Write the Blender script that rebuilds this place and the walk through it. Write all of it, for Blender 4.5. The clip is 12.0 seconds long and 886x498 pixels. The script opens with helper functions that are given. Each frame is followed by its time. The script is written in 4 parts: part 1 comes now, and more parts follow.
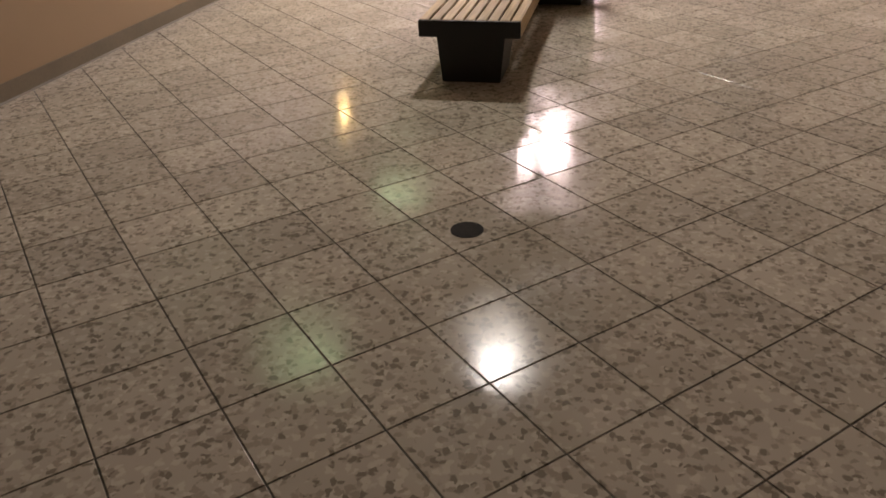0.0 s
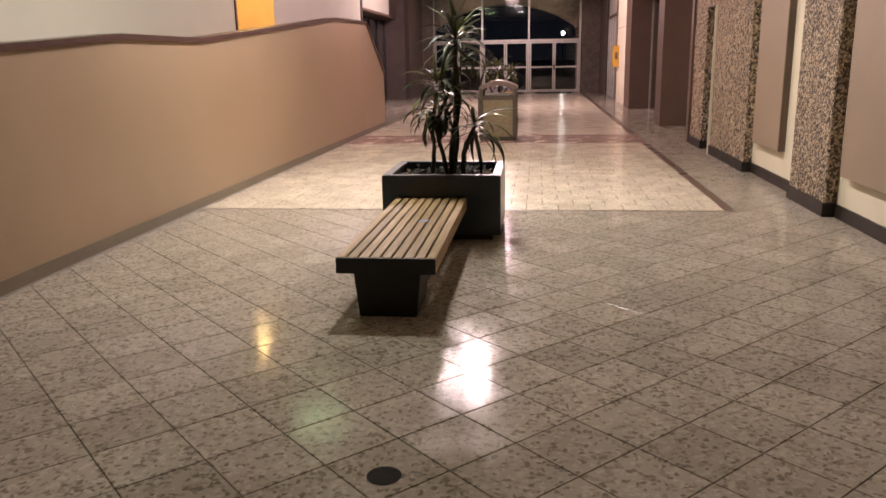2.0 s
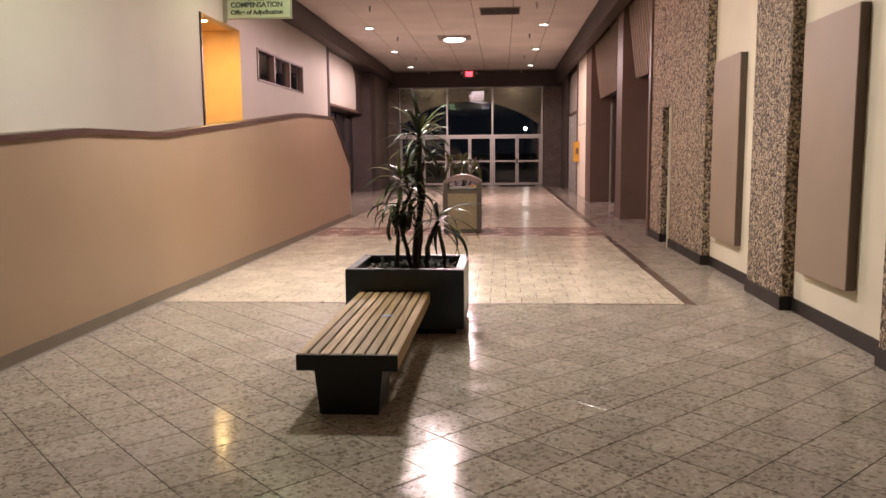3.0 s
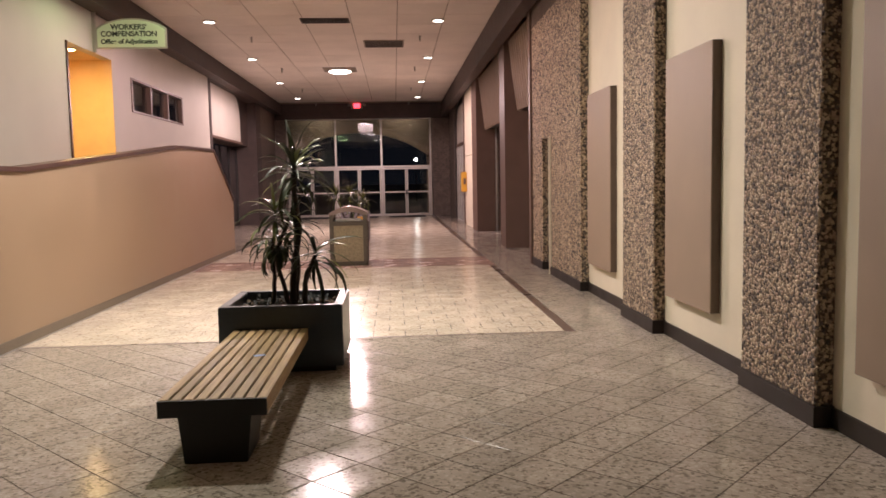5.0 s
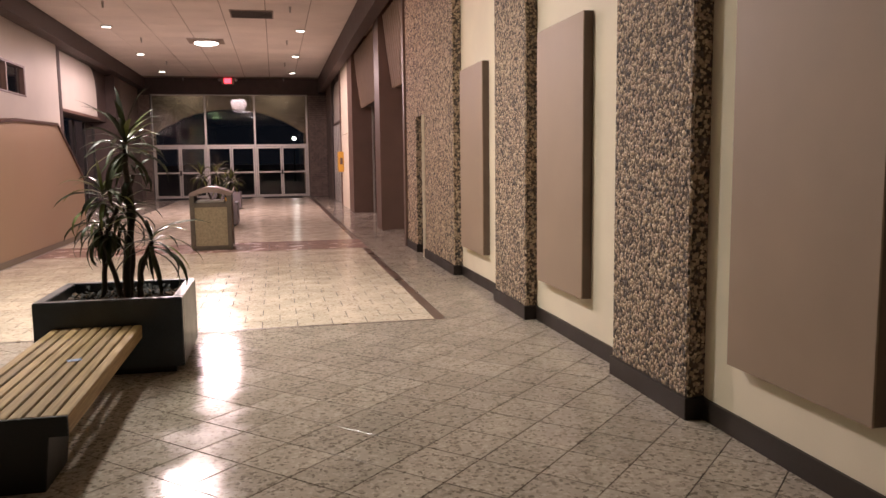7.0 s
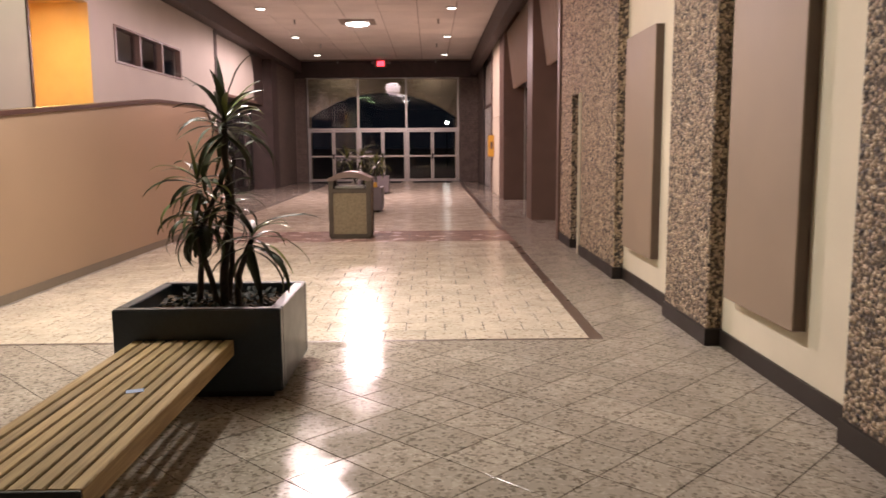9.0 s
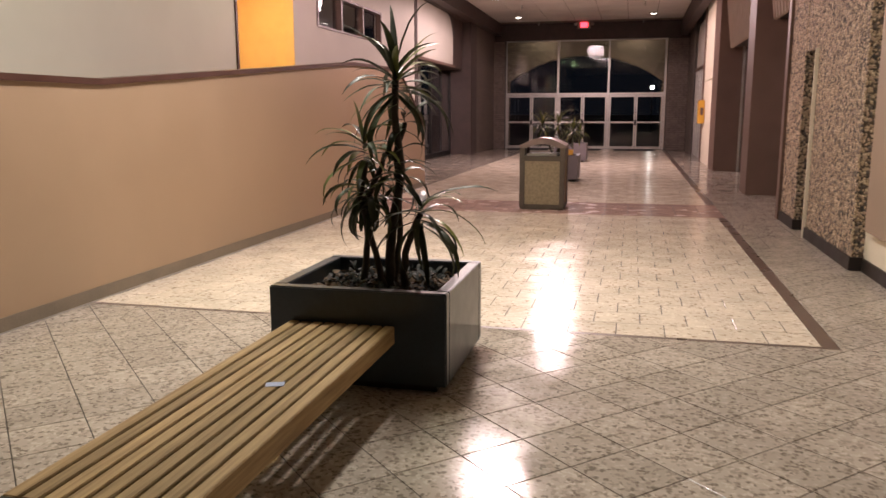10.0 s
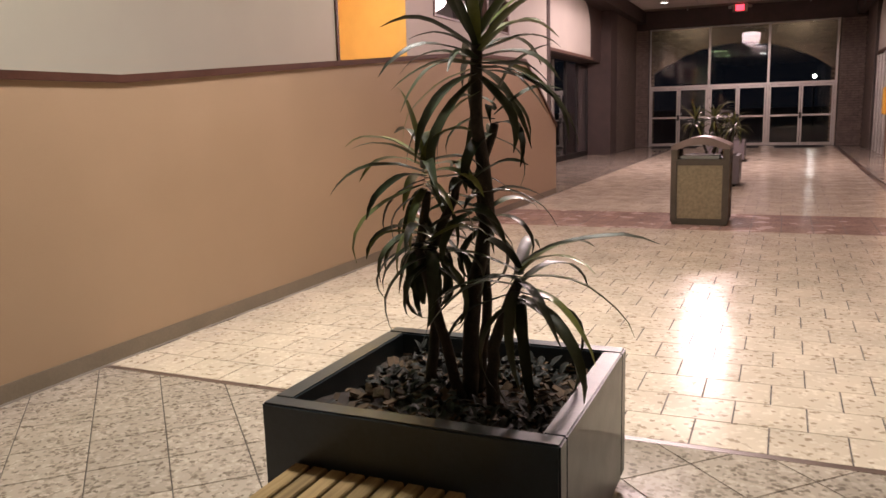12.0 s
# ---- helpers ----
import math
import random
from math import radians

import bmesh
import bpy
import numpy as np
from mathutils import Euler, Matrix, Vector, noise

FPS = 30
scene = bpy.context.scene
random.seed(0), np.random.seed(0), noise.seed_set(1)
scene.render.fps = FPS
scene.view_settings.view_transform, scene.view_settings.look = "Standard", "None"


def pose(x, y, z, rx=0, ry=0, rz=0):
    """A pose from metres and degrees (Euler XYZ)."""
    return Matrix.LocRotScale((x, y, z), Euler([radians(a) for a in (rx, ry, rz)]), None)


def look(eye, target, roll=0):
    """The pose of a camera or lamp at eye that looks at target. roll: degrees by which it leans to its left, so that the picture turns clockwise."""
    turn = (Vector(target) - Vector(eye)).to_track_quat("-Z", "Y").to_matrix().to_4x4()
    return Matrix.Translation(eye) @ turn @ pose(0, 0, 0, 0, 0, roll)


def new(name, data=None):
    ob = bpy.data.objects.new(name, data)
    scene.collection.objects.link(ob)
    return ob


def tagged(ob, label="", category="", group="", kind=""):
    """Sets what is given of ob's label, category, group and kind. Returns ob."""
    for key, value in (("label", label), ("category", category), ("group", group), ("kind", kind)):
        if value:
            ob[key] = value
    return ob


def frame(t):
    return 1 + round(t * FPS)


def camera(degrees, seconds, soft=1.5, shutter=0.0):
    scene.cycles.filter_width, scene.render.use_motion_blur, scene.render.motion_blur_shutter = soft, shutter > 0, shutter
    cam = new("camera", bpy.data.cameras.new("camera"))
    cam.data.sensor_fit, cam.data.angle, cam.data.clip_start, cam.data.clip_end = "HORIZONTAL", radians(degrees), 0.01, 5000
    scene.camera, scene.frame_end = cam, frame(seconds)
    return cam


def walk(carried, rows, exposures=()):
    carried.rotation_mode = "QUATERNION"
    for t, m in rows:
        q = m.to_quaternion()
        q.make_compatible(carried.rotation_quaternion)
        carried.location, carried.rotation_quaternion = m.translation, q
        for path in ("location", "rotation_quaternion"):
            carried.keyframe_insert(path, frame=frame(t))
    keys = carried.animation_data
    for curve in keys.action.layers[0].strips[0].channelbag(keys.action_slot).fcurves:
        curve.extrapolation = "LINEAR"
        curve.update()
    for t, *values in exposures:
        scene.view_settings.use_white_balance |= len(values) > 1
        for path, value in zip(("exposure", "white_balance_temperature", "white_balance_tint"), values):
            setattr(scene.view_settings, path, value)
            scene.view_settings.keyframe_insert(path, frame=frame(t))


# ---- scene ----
cam = camera(59.3, 12.0, shutter=0.25)
PATH = [
    (0, (0.203, 0.41, 1.663), (-0.204, 2.099, 0.672), -2.2),
    (0.5, (0.21, 0.41, 1.678), (-0.184, 2.174, 0.821), -1.9),
    (1, (0.217, 0.415, 1.7), (-0.141, 2.244, 0.976), -1.7),
    (1.5, (0.225, 0.443, 1.714), (-0.077, 2.327, 1.115), -1.4),
    (2, (0.223, 0.48, 1.723), (-0.014, 2.409, 1.251), -1.0),
    (2.5, (0.228, 0.51, 1.735), (0.034, 2.469, 1.384), -0.9),
    (3, (0.245, 0.491, 1.76), (0.094, 2.47, 1.514), -0.5),
    (3.2, (0.243, 0.489, 1.769), (0.108, 2.473, 1.558), -0.3),
    (4.8, (0.352, 0.568, 1.773), (0.423, 2.56, 1.612), -0.9),
    (5, (0.399, 0.586, 1.772), (0.519, 2.575, 1.6), -1.1),
    (5.5, (0.491, 0.65, 1.747), (0.712, 2.628, 1.558), -0.8),
    (6, (0.525, 0.742, 1.738), (0.838, 2.705, 1.524), -0.9),
    (6.5, (0.584, 0.919, 1.744), (1.007, 2.86, 1.517), -0.9),
    (8.3, (0.926, 2.01, 1.74), (1.209, 3.977, 1.514), 0.4),
    (8.5, (0.943, 2.162, 1.729), (1.165, 4.136, 1.492), -0.1),
    (9, (0.917, 2.606, 1.738), (0.948, 4.589, 1.477), -0.4),
    (9.5, (0.941, 3.003, 1.727), (0.694, 4.962, 1.413), -0.8),
    (10, (0.923, 3.444, 1.713), (0.462, 5.359, 1.37), -0.1),
    (10.5, (0.776, 3.974, 1.723), (0.244, 5.872, 1.385), -0.8),
    (11, (0.678, 4.483, 1.725), (0.059, 6.358, 1.407), -1.1),
    (11.5, (0.577, 5.023, 1.703), (-0.125, 6.868, 1.379), -1.2),
    (12, (0.491, 5.588, 1.691), (-0.302, 7.392, 1.352), -1.6),
]
walk(cam, [(t, look(eye, target, roll)) for t, eye, target, roll in PATH], exposures=[(0, 0.25), (2.5, 0.18), (8.5, 0.2), (10.5, 0.05), (12, -0.05)])

# ---------------------------------------------------------------- world and lights
world = bpy.data.worlds.new("night")
world.use_nodes = True
scene.world = world
world.node_tree.nodes["Background"].inputs[0].default_value = (0.02, 0.025, 0.04, 1)
world.node_tree.nodes["Background"].inputs[1].default_value = 0.15

CEIL = 5.95
LAMPS = [(-1.25, 9.8, 205, (1.0, 0.91, 0.83), "FLUSH"), (-1.4, 17.7, 600, (1.0, 0.68, 0.70), "SPOT"), (-1.5, 29.8, 1500, (1.0, 0.72, 0.73), "SPOT")]


def area(name, m, size, watts, colour, shape="DISK", spread=180):
    d = bpy.data.lights.new(name, "AREA")
    d.shape, d.size, d.energy, d.color, d.spread = shape, size, watts, colour, radians(spread)
    ob = new(name, d)
    ob.matrix_world = m
    return ob


for lx, ly, watts, colour, drop in LAMPS:
    if drop != "FLUSH":  # a drop lens throws its light sideways as well as down
        d = bpy.data.lights.new("ceiling_lamp_light", drop)
        d.energy, d.color, d.shadow_soft_size = watts, colour, 0.5
        d.spot_size, d.spot_blend = radians(174), 0.12
        new("ceiling_lamp_light", d).location = (lx, ly, CEIL - 0.4)
    else:
        area("ceiling_lamp_light", pose(lx, ly, CEIL - 0.19), 0.48, watts, colour, spread=160)
# added flood without a fitting, at the middle lamp, tilted back along the corridor
flood = bpy.data.lights.new("added_flood_light", "SPOT")
flood.energy, flood.color, flood.shadow_soft_size = 1900, (1.0, 0.79, 0.75), 0.5
flood.spot_size, flood.spot_blend = radians(72), 1.0
new("added_flood_light", flood).matrix_world = look((-1.45, 17.6, CEIL - 0.42), (-0.6, 6.0, 0))
# greenish tube over the ramp, warm downlight in the alcove
for ry, watts, size in ((9.6, 34, 1.3), (15.6, 26, 1.3)):
    area("ramp_lamp_light", pose(-4.35, ry, CEIL - 0.12), size, watts, (0.72, 1.0, 0.52))
area("alcove_light", pose(-6.1, 17.05, 4.55), 0.18, 55, (1.0, 0.65, 0.25))
# porch downlights that wash the brick outside
for px in (-3.7, 0.9):
    area("porch_light", look((px, 44.0, 5.9), (px, 45.2, 4.3)), 0.2, 13, (1.0, 0.88, 0.72))

# ---------------------------------------------------------------- materials
MATS = {}


def mat(name, colour, rough=0.5, metal=0.0, vary=0.12, scale=3.0, fine=60.0, bump=0.05, tint=None, island=0.0, coat=0.0, rough_vary=0.12, each=0.0):
    """Plain surface with stains, grain and fine relief; tint is the colour of its stains."""
    if name in MATS:
        return MATS[name]
    m = bpy.data.materials.new(name)
    m.use_nodes = True
    MATS[name] = m
    nt = m.node_tree
    n, l = nt.nodes, nt.links
    b = n["Principled BSDF"]
    geo = n.new("ShaderNodeNewGeometry")
    n1, n2 = n.new("ShaderNodeTexNoise"), n.new("ShaderNodeTexNoise")
    n1.inputs["Scale"].default_value, n1.inputs["Detail"].default_value = scale, 5
    n2.inputs["Scale"].default_value, n2.inputs["Detail"].default_value = fine, 3
    l.new(geo.outputs["Position"], n1.inputs["Vector"])
    l.new(geo.outputs["Position"], n2.inputs["Vector"])
    ramp = n.new("ShaderNodeValToRGB")
    dark = tint or tuple(c * (1 - 2.2 * vary) for c in colour)
    ramp.color_ramp.elements[0].position, ramp.color_ramp.elements[1].position = 0.32, 0.66
    ramp.color_ramp.elements[0].color = (*dark, 1)
    ramp.color_ramp.elements[1].color = (*colour, 1)
    l.new(n1.outputs[0], ramp.inputs[0])
    mixn = n.new("ShaderNodeMixRGB")
    mixn.blend_type = "OVERLAY"
    mixn.inputs[0].default_value = min(1, vary * 2)
    l.new(ramp.outputs[0], mixn.inputs[1])
    l.new(n2.outputs[0], mixn.inputs[2])
    out = mixn.outputs[0]
    if island or each:
        hsv = n.new("ShaderNodeHueSaturation")
        mr = n.new("ShaderNodeMapRange")
        k = island or each
        mr.inputs[3].default_value, mr.inputs[4].default_value = 1 - k, 1 + k
        if island:
            l.new(geo.outputs["Random Per Island"], mr.inputs[0])
        else:
            info = n.new("ShaderNodeObjectInfo")
            l.new(info.outputs["Random"], mr.inputs[0])
        l.new(mr.outputs[0], hsv.inputs["Value"])
        l.new(out, hsv.inputs["Color"])
        out = hsv.outputs[0]
    l.new(out, b.inputs["Base Color"])
    rr = n.new("ShaderNodeMapRange")
    rr.inputs[3].default_value, rr.inputs[4].default_value = max(0.02, rough - rough_vary), min(1, rough + rough_vary)
    l.new(n1.outputs[0], rr.inputs[0])
    l.new(rr.outputs[0], b.inputs["Roughness"])
    b.inputs["Metallic"].default_value = metal
    b.inputs["Coat Weight"].default_value = coat
    if bump:
        bp = n.new("ShaderNodeBump")
        bp.inputs["Strength"].default_value, bp.inputs["Distance"].default_value = bump, 0.01
        l.new(n2.outputs[0], bp.inputs["Height"])
        l.new(bp.outputs[0], b.inputs["Normal"])
    return m


def glow(name, colour, strength):
    m = bpy.data.materials.new(name)
    m.use_nodes = True
    b = m.node_tree.nodes["Principled BSDF"]
    b.inputs["Base Color"].default_value = (0.8, 0.8, 0.8, 1)
    b.inputs["Emission Color"].default_value = (*colour, 1)
    b.inputs["Emission Strength"].default_value = strength
    return m


def stone_tile(name, base, chip, pale, chip_size, amount, rough, each):
    """Polished terrazzo: angular chips in a cement ground, each tile a little lighter or darker."""
    m = bpy.data.materials.new(name)
    m.use_nodes = True
    nt = m.node_tree
    n, l = nt.nodes, nt.links
    b = n["Principled BSDF"]
    geo, info = n.new("ShaderNodeNewGeometry"), n.new("ShaderNodeObjectInfo")
    warp = n.new("ShaderNodeTexNoise")
    warp.inputs["Scale"].default_value = 30
    l.new(geo.outputs["Position"], warp.inputs["Vector"])
    add = n.new("ShaderNodeVectorMath")
    add.operation = "MULTIPLY_ADD"
    add.inputs[1].default_value = (0.045, 0.045, 0.045)
    l.new(warp.outputs["Color"], add.inputs[0])
    l.new(geo.outputs["Position"], add.inputs[2])
    vor = n.new("ShaderNodeTexVoronoi")
    vor.inputs["Scale"].default_value = 1 / chip_size
    l.new(add.outputs[0], vor.inputs["Vector"])
    pick = n.new("ShaderNodeSeparateColor")
    l.new(vor.outputs["Color"], pick.inputs[0])
    r1 = n.new("ShaderNodeValToRGB")
    e = r1.color_ramp.elements
    r1.color_ramp.interpolation = "CONSTANT"
    e[0].position, e[0].color = 0.0, (*chip, 1)
    e[1].position, e[1].color = amount, (*tuple((a + c) / 2 for a, c in zip(base, chip)), 1)
    x = e.new(amount * 2.1)
    x.color = (*base, 1)
    x = e.new(0.8)
    x.color = (*pale, 1)
    l.new(pick.outputs[0], r1.inputs[0])
    # chips shrink inside their cells so that cement shows between them
    near = n.new("ShaderNodeMapRange")
    near.inputs[1].default_value, near.inputs[2].default_value = 0.5, 0.8
    l.new(vor.outputs["Distance"], near.inputs[0])
    mx = n.new("ShaderNodeMixRGB")
    l.new(near.outputs[0], mx.inputs[0])
    l.new(r1.outputs[0], mx.inputs[1])
    mx.inputs[2].default_value = (*base, 1)
    stain = n.new("ShaderNodeTexNoise")
    stain.inputs["Scale"].default_value, stain.inputs["Detail"].default_value = 2.5, 6
    l.new(geo.outputs["Position"], stain.inputs["Vector"])
    hsv = n.new("ShaderNodeHueSaturation")
    v1, v2, mul = n.new("ShaderNodeMapRange"), n.new("ShaderNodeMapRange"), n.new("ShaderNodeMath")
    v1.inputs[3].default_value, v1.inputs[4].default_value = 1 - each, 1 + each
    v2.inputs[3].default_value, v2.inputs[4].default_value = 0.78, 1.18
    mul.operation = "MULTIPLY"
    l.new(info.outputs["Random"], v1.inputs[0])
    l.new(stain.outputs[0], v2.inputs[0])
    l.new(v1.outputs[0], mul.inputs[0])
    l.new(v2.outputs[0], mul.inputs[1])
    l.new(mul.outputs[0], hsv.inputs["Value"])
    l.new(mx.outputs[0], hsv.inputs["Color"])
    l.new(hsv.outputs[0], b.inputs["Base Color"])
    rr = n.new("ShaderNodeMapRange")
    rr.inputs[1].default_value, rr.inputs[2].default_value = 0.3, 0.7
    rr.inputs[3].default_value, rr.inputs[4].default_value = rough - 0.07, rough + 0.09
    l.new(stain.outputs[0], rr.inputs[0])
    l.new(rr.outputs[0], b.inputs["Roughness"])
    b.inputs["Specular IOR Level"].default_value = 0.09
    bp = n.new("ShaderNodeBump")
    bp.inputs["Strength"].default_value, bp.inputs["Distance"].default_value = 0.06, 0.004
    wave = n.new("ShaderNodeTexNoise")
    wave.inputs["Scale"].default_value = 9
    l.new(geo.outputs["Position"], wave.inputs["Vector"])
    l.new(wave.outputs[0], bp.inputs["Height"])
    l.new(bp.outputs[0], b.inputs["Normal"])
    return m


def pebbles():
    m = bpy.data.materials.new("pebbles")
    m.use_nodes = True
    n, l = m.node_tree.nodes, m.node_tree.links
    b = n["Principled BSDF"]
    geo = n.new("ShaderNodeNewGeometry")
    r = n.new("ShaderNodeValToRGB")
    r.color_ramp.interpolation = "CONSTANT"
    e = r.color_ramp.elements
    e[0].position, e[0].color = 0, (0.04, 0.032, 0.03, 1)
    e[1].position, e[1].color = 0.13, (0.125, 0.10, 0.09, 1)
    for p, c in ((0.24, (0.42, 0.31, 0.21)), (0.46, (0.52, 0.40, 0.27)), (0.64, (0.47, 0.34, 0.25)), (0.80, (0.31, 0.24, 0.19)), (0.86, (0.62, 0.50, 0.35))):
        e.new(p).color = (*c, 1)
    l.new(geo.outputs["Random Per Island"], r.inputs[0])
    l.new(r.outputs[0], b.inputs["Base Color"])
    b.inputs["Roughness"].default_value = 0.6
    return m


def wood(name, light, dark, each):
    m = bpy.data.materials.new(name)
    m.use_nodes = True
    n, l = m.node_tree.nodes, m.node_tree.links
    b = n["Principled BSDF"]
    geo, info = n.new("ShaderNodeNewGeometry"), n.new("ShaderNodeObjectInfo")
    mp = n.new("ShaderNodeMapping")
    mp.inputs["Scale"].default_value = (55, 2.2, 55)
    comb = n.new("ShaderNodeVectorMath")
    l.new(geo.outputs["Position"], mp.inputs[0])
    sc = n.new("ShaderNodeMath")
    sc.operation = "MULTIPLY"
    sc.inputs[1].default_value = 40
    l.new(info.outputs["Random"], sc.inputs[0])
    l.new(mp.outputs[0], comb.inputs[0])
    l.new(sc.outputs[0], comb.inputs[1])
    nz = n.new("ShaderNodeTexNoise")
    nz.inputs["Scale"].default_value, nz.inputs["Detail"].default_value = 1.0, 6
    l.new(comb.outputs[0], nz.inputs["Vector"])
    r = n.new("ShaderNodeValToRGB")
    r.color_ramp.elements[0].position, r.color_ramp.elements[1].position = 0.3, 0.7
    r.color_ramp.elements[0].color, r.color_ramp.elements[1].color = (*dark, 1), (*light, 1)
    l.new(nz.outputs[0], r.inputs[0])
    hsv, v = n.new("ShaderNodeHueSaturation"), n.new("ShaderNodeMapRange")
    v.inputs[3].default_value, v.inputs[4].default_value = 1 - each, 1 + each
    l.new(info.outputs["Random"], v.inputs[0])
    l.new(v.outputs[0], hsv.inputs["Value"])
    l.new(r.outputs[0], hsv.inputs["Color"])
    l.new(hsv.outputs[0], b.inputs["Base Color"])
    b.inputs["Roughness"].default_value = 0.55
    b.inputs["Specular IOR Level"].default_value = 0.25
    bp = n.new("ShaderNodeBump")
    bp.inputs["Strength"].default_value, bp.inputs["Distance"].default_value = 0.25, 0.003
    l.new(nz.outputs[0], bp.inputs["Height"])
    l.new(bp.outputs[0], b.inputs["Normal"])
    return m


def glass_mat():
    m = bpy.data.materials.new("glass")
    m.use_nodes = True
    b = m.node_tree.nodes["Principled BSDF"]
    b.inputs["Base Color"].default_value = (0.8, 0.83, 0.82, 1)
    b.inputs["Roughness"].default_value = 0.01
    b.inputs["Transmission Weight"].default_value = 1.0
    b.inputs["IOR"].default_value = 1.45
    return m


TERRAZZO = stone_tile("terrazzo", (0.388, 0.342, 0.284), (0.195, 0.166, 0.135), (0.46, 0.408, 0.345), 0.024, 0.17, 0.12, 0.10)
CREAM = stone_tile("cream_marble", (0.62, 0.545, 0.435), (0.36, 0.29, 0.215), (0.70, 0.63, 0.52), 0.03, 0.06, 0.18, 0.05)
BAND = stone_tile("rose_tile", (0.36, 0.25, 0.21), (0.22, 0.14, 0.12), (0.42, 0.30, 0.25), 0.02, 0.1, 0.22, 0.08)
GROUT = mat("grout", (0.06, 0.048, 0.04), 0.6, vary=0.15)
BORDER = mat("border_stone", (0.13, 0.09, 0.07), 0.3, vary=0.12)
TAN = mat("tan_paint", (0.385, 0.268, 0.17), 0.42, vary=0.035, scale=1.2, fine=160, bump=0.06)
KICK = mat("olive_skirting", (0.21, 0.17, 0.12), 0.5, vary=0.08)
CAP = mat("mahogany_cap", (0.085, 0.032, 0.02), 0.35, vary=0.15, scale=8)
CREAM_WALL = mat("cream_plaster", (0.80, 0.72, 0.58), 0.75, vary=0.04, scale=1.5, fine=120, bump=0.12)
WHITE_WALL = mat("white_plaster", (0.60, 0.56, 0.50), 0.7, vary=0.03, scale=1.0, fine=120, bump=0.08)
PANEL = mat("taupe_panel", (0.33, 0.245, 0.18), 0.6, vary=0.05, scale=2, fine=220, bump=0.08)
PANEL_EDGE = mat("panel_edge", (0.15, 0.105, 0.08), 0.6, vary=0.08)
SKIRT = mat("brown_skirting", (0.026, 0.018, 0.015), 0.5, vary=0.12)
MORTAR = mat("aggregate_mortar", (0.13, 0.096, 0.07), 0.85, vary=0.2, scale=20, fine=90, bump=0.5)
PEBBLE = pebbles()
BROWN = mat("brown_column", (0.15, 0.092, 0.07), 0.5, vary=0.07, scale=2)
BEAM = mat("dark_beam", (0.075, 0.052, 0.046), 0.6, vary=0.12)
FASCIA = mat("corrugated_fascia", (0.52, 0.40, 0.30), 0.6, vary=0.05)
CEIL_TILE = mat("ceiling_tile", (0.86, 0.80, 0.74), 0.85, vary=0.05, scale=0.8, fine=150, bump=0.2, island=0.03)
CEIL_GRID = mat("ceiling_grid", (0.34, 0.28, 0.23), 0.6)
ALU = mat("aluminium", (0.50, 0.48, 0.45), 0.38, metal=0.7, vary=0.06)
GLASS = glass_mat()
# near-black: the darkness of the unlit rooms is put into this colour
DARK = mat("unlit_room_shade", (0.03, 0.026, 0.024), 0.7, vary=0.2)
BLIND = mat("pale_blind", (0.6, 0.57, 0.52), 0.7, vary=0.06)
BRICK_DARK = mat("dark_brick", (0.19, 0.148, 0.125), 0.8, vary=0.18, scale=7, fine=60, bump=0.4, each=0.18)
BRICK_OUT = mat("porch_brick", (0.36, 0.27, 0.19), 0.85, vary=0.18, scale=6, fine=50, bump=0.4, island=0.18)
PLANTER = mat("black_planter", (0.022, 0.034, 0.045), 0.36, vary=0.12, scale=5, coat=0.2)
PLANTER_FAR = mat("grey_planter", (0.17, 0.15, 0.165), 0.5, vary=0.1)
BLACK = mat("black_steel", (0.012, 0.011, 0.010), 0.5, vary=0.1)
SLAT = wood("bench_slat_wood", (0.40, 0.28, 0.135), (0.21, 0.135, 0.062), 0.22)
SOIL = mat("soil", (0.03, 0.022, 0.015), 0.95, vary=0.25, scale=25, fine=120, bump=0.8)
BARK = mat("bark_chip", (0.11, 0.07, 0.04), 0.85, vary=0.2, scale=40, island=0.4)
TRUNK = mat("cane_stem", (0.055, 0.04, 0.03), 0.8, vary=0.22, scale=30, fine=150, bump=0.5)
LEAF = mat("strap_leaf", (0.048, 0.056, 0.026), 0.45, vary=0.15, scale=12, island=0.45)
LEAF.node_tree.nodes["Principled BSDF"].inputs["Specular IOR Level"].default_value = 0.3
LEAF_LIGHT = mat("young_leaf", (0.17, 0.19, 0.05), 0.36, vary=0.12, scale=12, island=0.35)
COVER = mat("dark_groundcover", (0.017, 0.018, 0.016), 0.75, vary=0.15, scale=30, island=0.5)
BIN_FRAME = mat("bin_frame", (0.13, 0.105, 0.085), 0.5, vary=0.1, scale=8)
BIN_PANEL = mat("bin_stone_panel", (0.40, 0.33, 0.225), 0.8, vary=0.14, scale=22, fine=130, bump=0.5)
BIN_LID = mat("bin_lid", (0.30, 0.225, 0.21), 0.35, vary=0.08)
YELLOW = mat("yellow_plastic", (0.72, 0.40, 0.05), 0.45, vary=0.05)
ORANGE = mat("ochre_plaster", (0.80, 0.57, 0.28), 0.7, vary=0.04)
SIGN = mat("sign_face", (0.72, 0.80, 0.66), 0.5, vary=0.02)
INK = mat("sign_ink", (0.02, 0.025, 0.03), 0.6, vary=0.02)
MATTING = mat("door_mat", (0.03, 0.03, 0.032), 0.95, vary=0.15, scale=20, fine=200, bump=0.6)
ASPHALT = mat("asphalt", (0.05, 0.05, 0.05), 0.9, vary=0.2)
PAPER = mat("printed_card", (0.35, 0.45, 0.72), 0.4, vary=0.1, scale=60)
METAL_DRAIN = mat("drain_plate", (0.03, 0.027, 0.025), 0.95, vary=0.15, scale=20)
